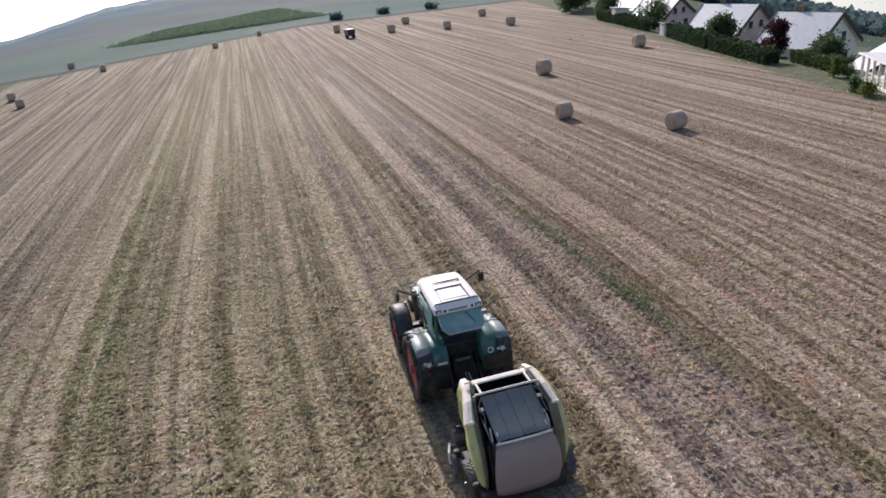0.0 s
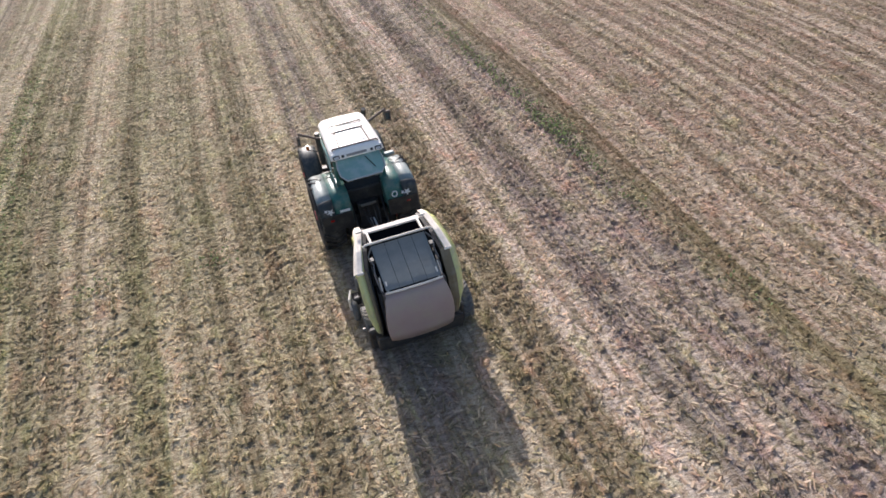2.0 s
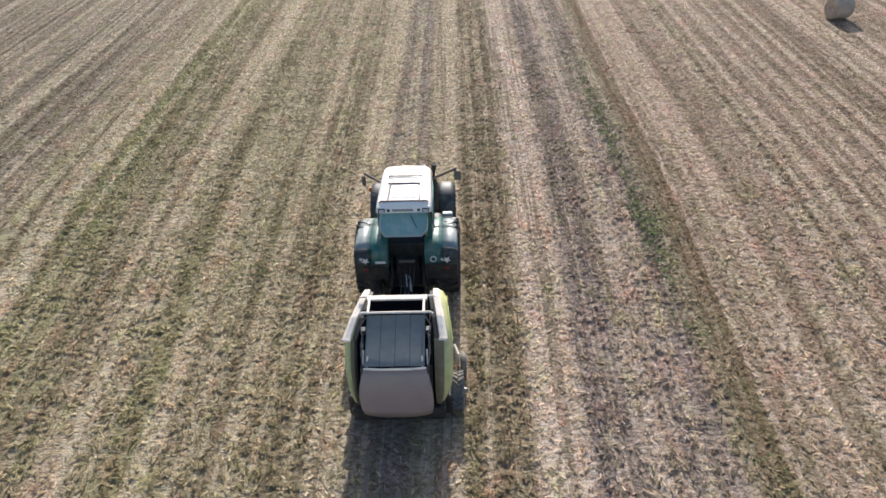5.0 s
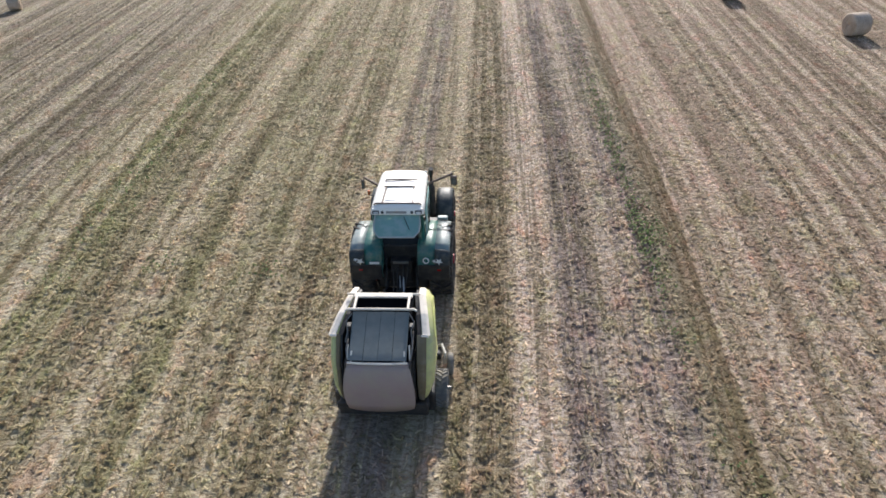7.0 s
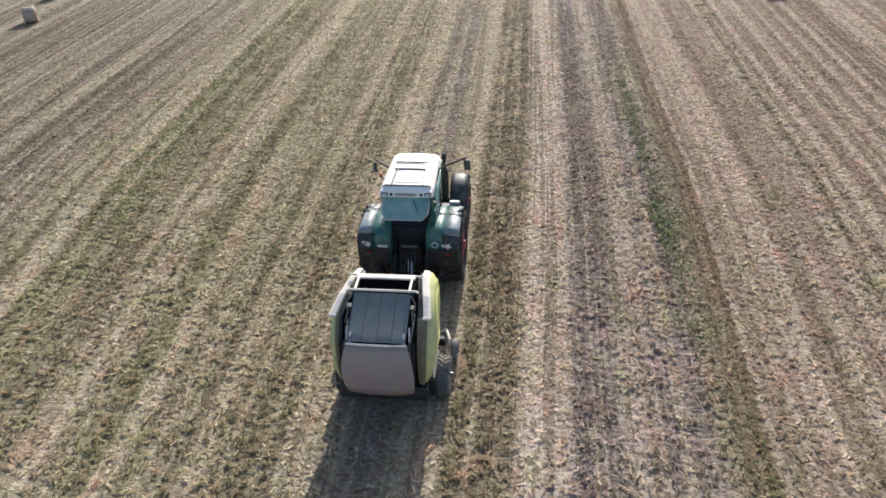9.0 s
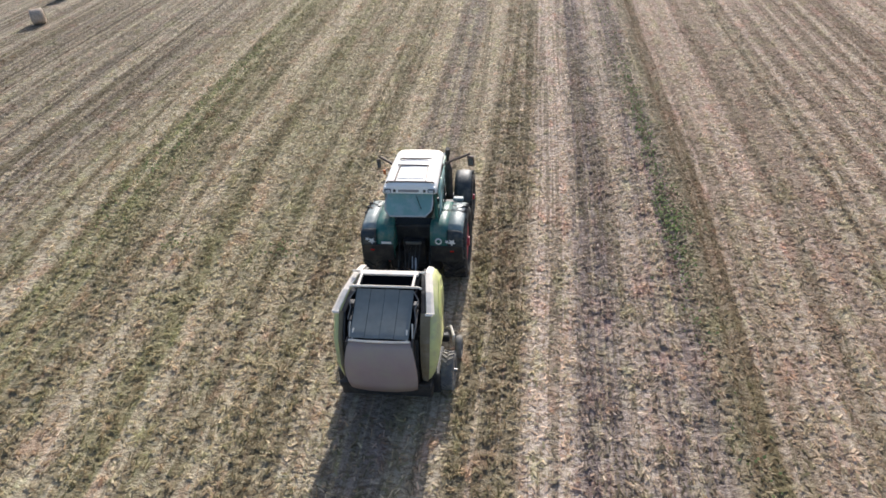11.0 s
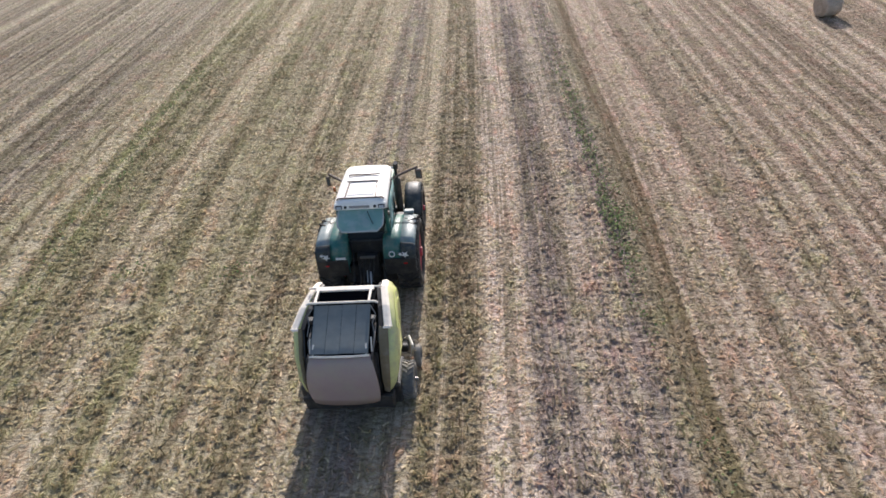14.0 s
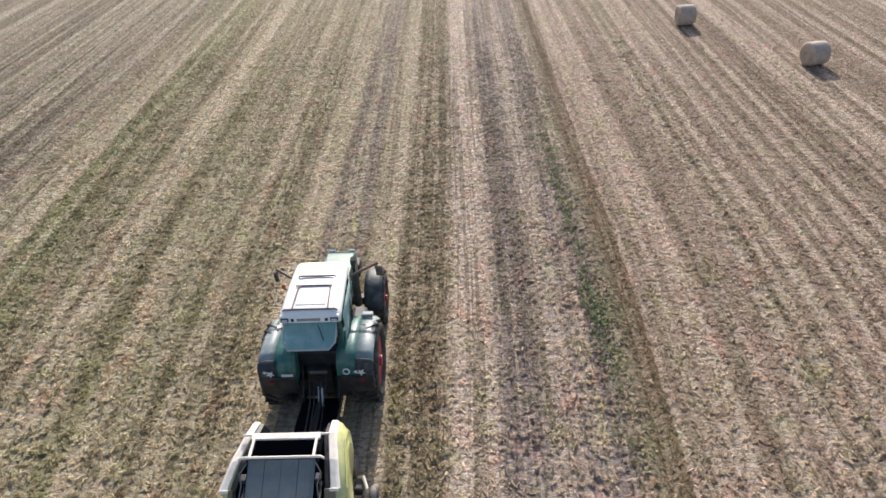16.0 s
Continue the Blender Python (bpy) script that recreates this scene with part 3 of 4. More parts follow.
def build_weeds():
    rng = np.random.default_rng(21)
    # x, y, half width, length, plants
    spots = [(7.55, 16, .24, 8.0, 750), (7.6, 8.5, .22, 3.0, 420), (7.15, 29, .35, 7.0, 160), (7.9, 9.0, .28, .7, 150), (7.7, 3.6, .22, 1.6, 40), (7.9, -.8, .25, 1.2, 45),
             (-11.4, 12, .5, 5.0, 260), (-12.0, 22, .4, 5.0, 260), (-8.2, 7.0, .3, .5, 60), (-4.6, 6.8, .2, .4, 50)]
    pts = []
    for x, y, w, l, n in spots:
        pts.append(np.stack([x + rng.normal(0, w, n), y + rng.normal(0, l * 0.6, n), rng.uniform(0.02, 0.13, n)], -1))
    v, q = leaf_cloud(np.concatenate(pts), None, 0.095, rng)
    tagged(new("weeds", from_arrays("weeds", v, q, WEED)), "low green weeds growing between the stubble rows", "weeds", kind="stuff")


build_weeds()


# ---- tractor ----
def wheel(parent, x, y, z, r, width, rim_r, out, rubber=None, paint=None):
    """A lugged tyre with a red dished rim; out is +1 or -1, the side that faces away from the vehicle."""
    h = width / 2
    rubber, paint = rubber or TYRE, paint or RED
    tyre = part("tyre", lathe([(-h * .78, rim_r), (-h, rim_r + (r - rim_r) * .45), (-h * .93, r * .93), (-h * .7, r * .965), (h * .7, r * .965), (h * .93, r * .93), (h, rim_r + (r - rim_r) * .45), (h * .78, rim_r)], x, y, z, 48), rubber, parent, smooth=True)
    bm = bmesh.new()
    lugs = 22
    for k in range(lugs):
        for side in (-1, 1):
            a = 2 * math.pi * (k + (0.5 if side > 0 else 0)) / lugs
            rr = r * 0.965
            m = pose(x, y, z) @ Matrix.Rotation(a, 4, "X") @ Matrix.Translation((side * h * .46, 0, rr)) @ Matrix.Rotation(radians(side * 38), 4, "Z")
            made = bmesh.ops.create_cube(bm, size=1.0)["verts"]
            for v in made:
                v.co = m @ Vector((v.co.x * h * 1.05, v.co.y * 0.055, v.co.z * 0.09 * r))
    part("tread", bm, rubber, tyre)
    o = out * h * .64
    rim = part("rim", lathe([(-h * .74, rim_r * 1.0), (-h * .74, rim_r * .93), (o - .03, rim_r * .82), (o, rim_r * .30), (o, .001), (o + out * .04, .001), (o + out * .04, rim_r * .28), (o + out * .03, rim_r * .8), (h * .74, rim_r * .93), (h * .74, rim_r)], x, y, z, 40), paint, parent, "red painted wheel rim" if paint is RED else "dusty grey wheel rim", smooth=False)
    part("hub", lathe([(o, .001), (o, rim_r * .24), (o + out * .12, rim_r * .2), (o + out * .12, .001)], x, y, z, 20), paint, rim)
    return tyre


def arc_guard(parent, name, x0, x1, y, z, r, a0, a1, thick, material, label=""):
    rows = []
    for k in range(19):
        a = radians(a0 + (a1 - a0) * k / 18)
        rows.append([(x0 + (x1 - x0) * j / 4, y + (r - 0.035 * abs(j - 2) ** 2 / 4) * math.cos(a), z + (r - 0.035 * abs(j - 2) ** 2 / 4) * math.sin(a)) for j in range(5)])
    return part(name, sheet(rows, thick), material, parent, label, smooth=True)


def star(bm, x, y, z, r):
    """A small flat star standing in the upright x-z plane."""
    for k in range(10):
        pts = []
        for j in (k, k + 1):
            rr = r if j % 2 else r * .45
            pts.append((x + rr * math.sin(j * math.pi / 5), z + rr * math.cos(j * math.pi / 5)))
        bm.faces.new([bm.verts.new(c) for c in ((x, y - .012, z), (pts[0][0], y, pts[0][1]), (pts[1][0], y, pts[1][1]))])


def build_tractor():
    ay, fy = 6.08, 9.0
    t = empty("tractor", 0, ay, 0, "dark green tractor with white cab roof and red wheel rims", "tractor")
    part("chassis", boxes((0, 7.6, .95, .55, 3.6, .55), (0, 6.1, .95, .7, 1.3, .6), (0, 6.15, .95, 1.7, .3, .3), (0, 9.0, .75, 1.7, .25, .25), bevel=.04), BLACK, t)
    # bonnet
    bm = prism([(7.35, 1.15), (7.35, 2.05), (8.6, 2.0), (9.8, 1.86), (10.15, 1.65), (10.2, 1.1), (9.9, .95)], -.42, .42, .07)
    bonnet = part("bonnet", bm, GREEN, t, smooth=False)
    part("grille", one(0, 10.19, 1.4, .6, .05, .5, .02), BLACK, bonnet)
    for s in (-1, 1):
        part("headlamp", one(.3 * s, 10.17, 1.68, .18, .06, .12, .02), LAMP_GLASS, bonnet)
        part("vent", one(.43 * s, 8.6, 1.45, .03, 1.2, .4, .01), BLACK, bonnet)
    part("front_weight", one(0, 10.45, .85, .9, .5, .5, .08), BLACK, t)
    # cab
    cab = part("cab_body", boxes((0, 6.45, 1.45, 1.25, 1.9, .55), (0, 5.6, 1.72, 1.2, .25, .45), bevel=.05), BLACK, t)
    part("cab_floor", one(0, 6.4, 1.74, 1.3, 1.8, .05), BLACK, cab)
    for s in (-1, 1):
        part("pillar", tube([(.62 * s, 5.62, 1.9), (.66 * s, 5.5, 2.6), (.64 * s, 5.48, 3.05)], .05), GREEN, cab)
        part("pillar", tube([(.72 * s, 6.55, 1.6), (.75 * s, 6.55, 2.4), (.68 * s, 6.55, 3.05)], .04), BLACK, cab)
        part("pillar", tube([(.55 * s, 7.45, 1.5), (.6 * s, 7.5, 2.4), (.56 * s, 7.4, 3.05)], .045), BLACK, cab)
        rows = [[((.66 + .09 * math.sin(math.pi * (zz - 1.7) / 1.9)) * s * (1 if yy < 7.2 else .9), yy, zz) for yy in (5.6, 6.2, 6.9, 7.42)] for zz in (1.75, 2.1, 2.5, 2.8, 3.03)]
        g = part("side_window", sheet(rows, .008), GLASS, cab, smooth=True)
        part("door_handle", one(.77 * s, 5.85, 2.0, .03, .16, .05), BLACK, g)
    part("windscreen", sheet([[(x, 7.45 + .06 * (1 - (x / .56) ** 2), zz) for x in (-.56, -.28, 0, .28, .56)] for zz in (1.9, 2.4, 3.03)], .008), GLASS, cab, smooth=True)
    part("rear_lower_pane", one(0, 5.53, 2.05, 1.05, .012, .22, .002), PANE, cab)
    # rear window swung open
    top, low = (5.40, 3.03), (4.76, 2.69)
    bm = bmesh.new()
    def pane_at(x, f):
        return (x, top[0] + (low[0] - top[0]) * f, top[1] + (low[1] - top[1]) * f)
    ring = [pane_at(-.60, 0), pane_at(.60, 0), pane_at(.625, .45), pane_at(.605, .76), pane_at(.47, 1), pane_at(-.47, 1), pane_at(-.605, .76), pane_at(-.625, .45)]
    face = bm.faces.new([bm.verts.new(p) for p in ring])
    bmesh.ops.solidify(bm, geom=[face], thickness=.01)
    rear = part("rear_window", bm, GLASS, cab, "tinted rear window swung open at its foot")
    part("window_rim", tube([*ring, ring[0]], .024, sides=6), RIM_GREY, rear, "pale worn window edge")
    part("latch", one(0, 4.77, 2.67, .12, .05, .04), BLACK, rear)
    for s in (-1, 1):
        part("stay", tube([(.56 * s, 5.5, 2.45), (.56 * s, 5.0, 2.8)], .012), STEEL, rear)
    part("wiper", tube([(.18, 5.3, 2.985), (.35, 4.95, 2.81)], .01), BLACK, rear)
    # seat and wheel inside
    part("driver_seat", boxes((0, 6.1, 2.05, .5, .5, .14), (0, 5.88, 2.4, .46, .14, .6), (0, 6.1, 1.85, .3, .3, .3), bevel=.05), SEAT, cab)
    part("steering_column", tube([(0, 7.0, 1.75), (0, 6.8, 2.35)], .04), BLACK, cab)
    part("dashboard", one(0, 7.2, 2.05, .7, .3, .35, .06), BLACK, cab)
    # roof
    bm = bmesh.new()
    rows = []
    for k in range(15):
        v = k / 14
        yy = 5.34 + v * 2.10
        w = .735 - .055 * v ** 1.6
        crown = 3.285 + .035 * math.sin(math.pi * v) - .03 * max(0, (v - .93) / .07) ** 2 - .06 * max(0, (.07 - v) / .07)
        rows.append([(x * w, yy, crown - .15 * abs(x) ** 14 - .025 * x * x) for x in (-1, -.98, -.94, -.8, -.45, 0, .45, .8, .94, .98, 1)])
    roof = part("roof", sheet(rows, .10), WHITE, t, "white cab roof", smooth=True)
    part("fascia", one(0, 5.40, 3.115, 1.40, .16, .20, .05, (-12, 0, 0)), WHITE, roof)
    for s in (-1, 1):
        lamp = part("work_lamp", one(.578 * s, 5.325, 3.125, .19, .05, .115, .03, (-12, 0, 0)), BLACK, roof)
        part("lens", one(.578 * s, 5.298, 3.12, .13, .012, .07, .004, (-12, 0, 0)), LAMP_GLASS, lamp)
        part("small_lamp", one(.40 * s, 5.318, 3.125, .075, .04, .08, .02, (-12, 0, 0)), BLACK, roof)
    part("air_grille", one(-.02, 5.322, 3.125, .56, .03, .07, .02, (-12, 0, 0)), surface("grey_grille", (.30, .27, .26), .5), roof)
    part("rim_trim", one(0, 5.43, 3.005, 1.42, .10, .03, .01), BLACK, roof)
    rack = part("rear_bar", tube([(-.64, 5.50, 3.255), (-.6, 5.50, 3.30), (.6, 5.50, 3.30), (.64, 5.50, 3.255)], .022), RACK, roof, "brown roof rack bar")
    part("front_bar", tube([(-.46, 6.74, 3.30), (-.44, 6.74, 3.34), (.44, 6.74, 3.34), (.46, 6.74, 3.30)], .022), RACK, rack)
    part("cross_bar", tube([(-.46, 6.36, 3.335), (.43, 6.36, 3.335)], .02), RACK, rack)
    for s in (-1, 1):
        part("long_bar", tube([(.42 * s, 5.50, 3.30), (.40 * s, 6.0, 3.33), (.385 * s, 6.36, 3.335)], .018), RACK, rack)
    part("hatch", one(0, 6.02, 3.305, .70, .70, .02, .008), WHITE, roof)
    # mirrors
    for s in (-1, 1):
        tip, drop = (1.28, .22) if s < 0 else (1.40, .10)
        arm = part("mirror_arm", tube([(.60 * s, 7.28, 2.88 - drop / 2), (.85 * s, 7.42, 3.0 - drop), (tip * s, 7.66, 3.12 - drop)], .036), RACK, t)
        part("mirror_head", one((tip + .03) * s, 7.60, 2.92 - drop, .20 if s > 0 else .11, .09, .36, .03, (14, 0, -8 * s)), RACK, arm)
        part("mirror_glass", one((tip + .03) * s, 7.545, 2.92 - drop, .14 if s > 0 else .07, .008, .25, .003, (14, 0, -8 * s)), PANE, arm)
    part("beacon", tube([(-1.12, 7.4, 2.47), (-1.12, 7.4, 2.60)], .042, sides=12), ORANGE_LENS, t, "orange beacon")
    part("beacon_arm", tube([(-.6, 7.3, 2.3), (-1.12, 7.4, 2.45)], .015), BLACK, t)
    part("exhaust", tube([(.74, 7.72, 1.6), (.74, 7.72, 2.5), (.74, 7.72, 3.0), (.76, 7.66, 3.18)], [.11, .11, .075, .07], sides=14), BLACK, t, "black exhaust stack beside the cab")
    part("air_intake", tube([(-.74, 7.75, 1.7), (-.74, 7.75, 2.75)], .08, sides=12), BLACK, t)
    # wheels and guards
    for s in (-1, 1):
        wheel(t, 1.12 * s, ay, 1.05, 1.05, .70, .68, s)
        wheel(t, 1.06 * s, fy, .78, .78, .60, .40, s)
        back = [(7.08, 1.5), (6.95, 1.82), (6.65, 2.01), (6.2, 2.11), (5.75, 2.14), (5.35, 2.12), (5.15, 2.03), (5.05, 1.84), (5.01, 1.58), (5.0, 1.3), (5.04, 1.16)]
        part("fender", sheet([[(x * s, y, z - .02 * (x < .55)) for x in (.50, .62, .82, .99)] for y, z in back], .05), GREEN, t, smooth=True)
        edge = ((.985, 0), (1.2, .005), (1.34, .03), (1.40, .09))
        part("fender_top", sheet([[(x * s, y, z - dz) for x, dz in edge] for y, z in back[:7]], .04), FENDER_TOP, t, smooth=True)
        flare = part("fender_flare", sheet([[(x * s, y - dz * .1 * (y < 5.4), z - dz * (y >= 5.1)) for x, dz in edge] for y, z in back[6:]], .04), FENDER, t, "dark plastic fender flare", smooth=True)
        arc_guard(t, "front_mudguard", .80 * s, 1.32 * s, fy, .78, .88, 35, 165, .03, FENDER)
        part("fender_side", prism([(5.08, 1.35), (5.15, 1.88), (5.75, 2.08), (6.6, 2.0), (7.0, 1.5), (6.5, 1.3), (5.5, 1.3)], .50 * s, .56 * s, .02), GREEN, t)
        lower = part("rear_panel", one(.95 * s, 4.975, 1.36, .88, .04, .52, .02), BLACK, t)
        part("tail_lamp", one(1.1 * s, 4.95, 1.46, .11, .03, .05, .01), RED_LENS, lower)
        bm = bmesh.new()
        star(bm, 1.10 * s, 4.965, 1.74, .12)
        part("star_decal", bm, DECAL, flare, "white star shaped decal")
        bm = bmesh.new()
        star(bm, (.97 if s > 0 else 1.22) * s, 4.965, 1.76 if s > 0 else 1.80, .07)
        part("star_decal", bm, DECAL, flare, "small white star shaped decal")
        if s > 0:
            ringm = bmesh.new()
            tube([(.74 + .075 * math.cos(a), 4.98, 1.76 + .085 * math.sin(a)) for a in (2 * math.pi * k / 16 for k in range(17))], .018, ringm, 6)
            part("ring_decal", ringm, DECAL, flare)
        else:
            part("number_plate", one(-.70, 4.975, 1.68, .28, .012, .08, .003), DECAL, flare, "plain pale plate")
        for sz in (.55, .9, 1.25):
            part("step", one(1.0 * s, 7.6 - .1 * sz, sz, .38, .32, .04), BRIGHT if s < 0 else BLACK, t)
        part("tank", one(.72 * s, 7.6, .95, .45, 1.0, .6, .1), BLACK, t)
    part("fender_box", one(1.12, 6.74, 2.05, .30, .16, .10, .03), FENDER_TOP, t, "dusty pale box on the fender")
    # linkage and hoses
    for s in (-1, 1):
        part("lower_link", tube([(.38 * s, 5.7, .8), (.46 * s, 4.85, .72)], .045), BLACK, t)
        part("lift_rod", tube([(.45 * s, 5.55, 1.55), (.44 * s, 5.05, .8)], .035), BLACK, t)
        part("lift_arm", tube([(.4 * s, 5.75, 1.5), (.45 * s, 5.5, 1.58)], .05), BLACK, t)
    part("rear_block", one(0, 5.45, 1.15, .62, .35, .8, .05), BLACK, t)
    part("axle_housing", one(0, 5.75, .82, 1.5, .75, .66, .08), BLACK, t)
    part("top_link", tube([(.05, 5.08, 1.12), (.1, 4.72, .86)], .026), BRIGHT, t, "bright steel top link")
    part("support_rod", tube([(-.04, 5.1, 1.15), (.0, 4.7, .86)], .014), BRIGHT, t, "bright steel rod")
    part("hose_holder", one(0, 5.22, 1.52, .44, .06, .08, .02), STEEL, t)
    for k, xx in enumerate((-.16, -.06, .08, .18)):
        part("hose", tube([(xx, 5.25, 1.35 + .05 * k), (xx * 1.2, 4.95, 1.45), (xx * .8, 4.5, 1.25 - .08 * k), (xx, 3.95, 1.05), (xx, 3.4, 1.1)], .016, sides=6), BLACK, t)
    part("hitch", one(0, 5.15, .55, .12, .6, .1, .02), STEEL, t)
    return t


build_tractor()


# ---- round baler ----
def build_baler():
    b = empty("round_baler", 0, 1.6, 0, "lime green round baler with grey tailgate and black belts", "baler")
    # chamber
    for s in (-1, 1):
        part("chamber_wall", prism([(3.0, .75), (3.05, 1.9), (2.6, 2.55), (1.7, 2.62), (.75, 2.05), (.55, 1.5), (.62, .9), (1.2, .6), (2.4, .55)], .66 * s, .70 * s), MATT, b)
    part("chamber_core", prism([(2.9, .8), (2.9, 1.8), (2.4, 2.3), (1.7, 2.35), (.85, 1.9), (.62, 1.4), (.62, .85), (.75, .42), (2.4, .38)], -.64, .64), MATT, b)
    # tailgate
    rows = []
    for yy, zz, w in ((.59, 2.13, .69), (.50, 1.98, .73), (.42, 1.75, .78), (.385, 1.5, .81), (.39, 1.25, .815), (.41, 1.0, .80), (.45, .78, .76)):
        rows.append([(x * w, yy + .05 * abs(x) ** 4 * (1.2 if zz > 1 else 1.6), zz + (.03 * (1 - x * x) if zz > 2.1 else -.03 * (1 - x * x) if zz < 1 else 0)) for x in (-1, -.95, -.8, -.4, 0, .4, .8, .95, 1)])
    tail = part("tailgate", sheet(rows, .04), TAILGREY, b, "dusty grey rounded tailgate panel", smooth=True)
    part("tailgate_edge", tube([(-.67, .62, 2.14), (-.3, .56, 2.17), (.3, .56, 2.17), (.67, .62, 2.14)], .026), CREAM, tail)
    for s in (-1, 1):
        part("tailgate_side", prism([(.6, 2.1), (.75, 2.12), (.95, 1.6), (.8, .95), (.55, .92), (.44, 1.5)], .70 * s, .74 * s), BLACK, tail)
        part("upright", tube([(.60 * s, .64, 2.12), (.595 * s, .76, 2.24), (.59 * s, .84, 2.29)], .022), CREAM, b)
        part("upright", tube([(.70 * s, .78, 2.05), (.69 * s, 1.0, 2.33)], .018), CREAM, b)
    # belts
    for k in range(4):
        x = -.489 + .326 * k
        rows = [[(x + dx, 1.70 - 1.07 * v, 2.705 - .505 * v - .02 * math.sin(math.pi * v) - .006 * (k % 2)) for dx in (-.159, -.07, .07, .159)] for v in [i / 8 for i in range(9)]]
        part("belt", sheet(rows, .012), BELT, b)
    part("roller", tube([(-.6, 1.70, 2.63), (.6, 1.70, 2.63)], .06, sides=16), MATT, b)
    part("roller", tube([(-.6, 2.05, 2.45), (.6, 2.05, 2.45)], .10, sides=16), MATT, b)
    part("roller", tube([(-.56, .66, 2.14), (.56, .66, 2.14)], .05, sides=14), MATT, b)
    # top frame
    part("top_plate", one(0, 2.20, 2.78, 1.38, .15, .05, .015, (4, 0, 0)), CREAM, b)
    part("cross_bar", tube([(-.83, 1.67, 2.76), (-.76, 1.69, 2.79), (.76, 1.69, 2.79), (.83, 1.67, 2.76)], .027), CREAM, b)
    for s in (-1, 1):
        part("side_bar", one(.62 * s, 1.97, 2.785, .055, .60, .055, .012), CREAM, b)
        part("bracket", tube([(.68 * s, 2.24, 2.79), (.86 * s, 2.24, 2.79)], .024), CREAM, b)
        part("filler", prism([(.78, .6), (.72, 1.3), (.95, 1.9), (2.6, 1.9), (2.6, .6)], .71 * s, .80 * s), BLACK, b)
        part("spring_arm", tube([(.74 * s, 1.5, 2.3), (.74 * s, 1.0, 2.2), (.70 * s, .8, 2.0)], .03), STEEL, b)
        part("cylinder", tube([(.79 * s, 1.9, 2.45), (.77 * s, 1.15, 1.75), (.76 * s, .85, 1.3)], .035), STEEL, b)
        part("guide_block", one(.72 * s, 1.42, 2.5, .12, .16, .12, .02), BLACK, b)
        part("hose", tube([(.66 * s, 1.62, 2.72), (.78 * s, 1.45, 2.62), (.72 * s, 1.25, 2.52), (.76 * s, 1.05, 2.35)], .014, sides=6), STEEL, b)
    # side cowls
    rim = [(3.02, 1.5), (2.98, 2.12), (2.76, 2.55), (2.32, 2.71), (1.75, 2.61), (1.24, 2.41), (.88, 1.88), (.74, 1.3), (.80, .84), (1.15, .62), (2.2, .58), (2.85, .8)]
    cy, cz = 2.0, 1.45
    def shell(s, f, x, i):
        y, z = rim[i % len(rim)]
        y, z = cy + (y - cy) * f, cz + (z - cz) * f
        foot = .16 * min(max((1.5 - z) / .9, 0), 1) * (x - .86) / .3
        return ((x - foot - (.25 if s < 0 else .13) * min(max((y - 1.3) / 1.0, 0), 1)) * s, y, z)
    for s in (-1, 1):
        n = len(rim)
        rings = [(.99, .96), (1.0, 1.05), (.97, 1.11), (.85, 1.16), (.25, 1.19)] if s < 0 else [(.99, .96), (1.0, 1.06), (.97, 1.15), (.85, 1.26), (.25, 1.31)]
        rows = [[shell(s, f, x, i) for i in range(n + 1)] for f, x in rings]
        cowl = part("side_cowl", sheet(rows, .03), LIME, b, "lime green curved side cowl", smooth=True)
        low = .012 if s > 0 else .025
        trim_rows = [[shell(s, f, x + low * (i - 2.5), i) for i in (2, 3, 4, 5)] for f, x in ((1.004, .94), (1.016, .955), (1.016, 1.05), (1.002, 1.085), (.965, 1.125), (.90, 1.155))]
        part("cowl_trim", sheet(trim_rows, .02), CREAM, cowl, "cream white top edge", smooth=False)
        part("trim_end", one((1.0 + 2.5 * low) * s, 1.225, 2.395, .17, .06, .09, .015, (35, 0, 0)), CREAM, cowl)
        for f0, f1, x0, x1 in ((.885, .855, 1.165, 1.17), (.70, .675, 1.18, 1.182)) if s < 0 else ((.885, .855, 1.24, 1.258), (.70, .675, 1.275, 1.282)):
            rr = [[shell(s, f, x + .012, i) for i in (1, 2, 3, 4, 5)] for f, x in ((f0, x0), (f1, x1))]
            part("cowl_stripe", sheet(rr, .008), LIME_PALE, cowl)
        lip = [[shell(s, f, x, i) for i in (5, 6, 7, 8, 9)] for f, x in ((.985, .90 if s < 0 else .84), (1.02, .91 if s < 0 else .85), (1.036, .955 if s < 0 else .98), (1.034, .99 if s < 0 else 1.065))]
        part("cowl_lip", sheet(lip, .012), LIP, cowl, "dusty khaki lip along the cowl")
        inner = [[shell(s, f, x, i) for i in range(n + 1)] for f, x in ((.985, .95), (.97, .86), (.6, .86), (.1, .87))]
        part("cowl_lining", sheet(inner, .012), BLACK, cowl)
    # running gear
    part("axle", tube([(-1.1, 1.48, .5), (1.1, 1.48, .5)], .07), BLACK, b)
    for s in (-1, 1):
        wheel(b, 1.20 * s + .14, 1.50, .46, .46, .30, .23, s, DUSTY_TYRE, STEEL)
        part("gauge_tyre", lathe([(-.07, .12), (-.08, .24), (-.05, .29), (.05, .29), (.08, .24), (.07, .12)], 1.38 * s + .11, 2.45, .33, 24), DUSTY_TYRE, b, smooth=True)
        part("gauge_arm", tube([(1.1 * s, 2.9, .5), (1.27 * s, 2.75, .72), (1.36 * s, 2.5, .66), (1.36 * s, 2.45, .36)], .036), CREAM, b)
        # box added between wheel and body to close a lit strip in the shadow
        part("axle_sun_block", one(1.08 * s, 1.5, .48, .26, 1.0, .62, .06), BLACK, b)
        part("gauge_bracket", one(1.16 * s, 2.6, .55, .2, .3, .22, .05), BLACK, b)
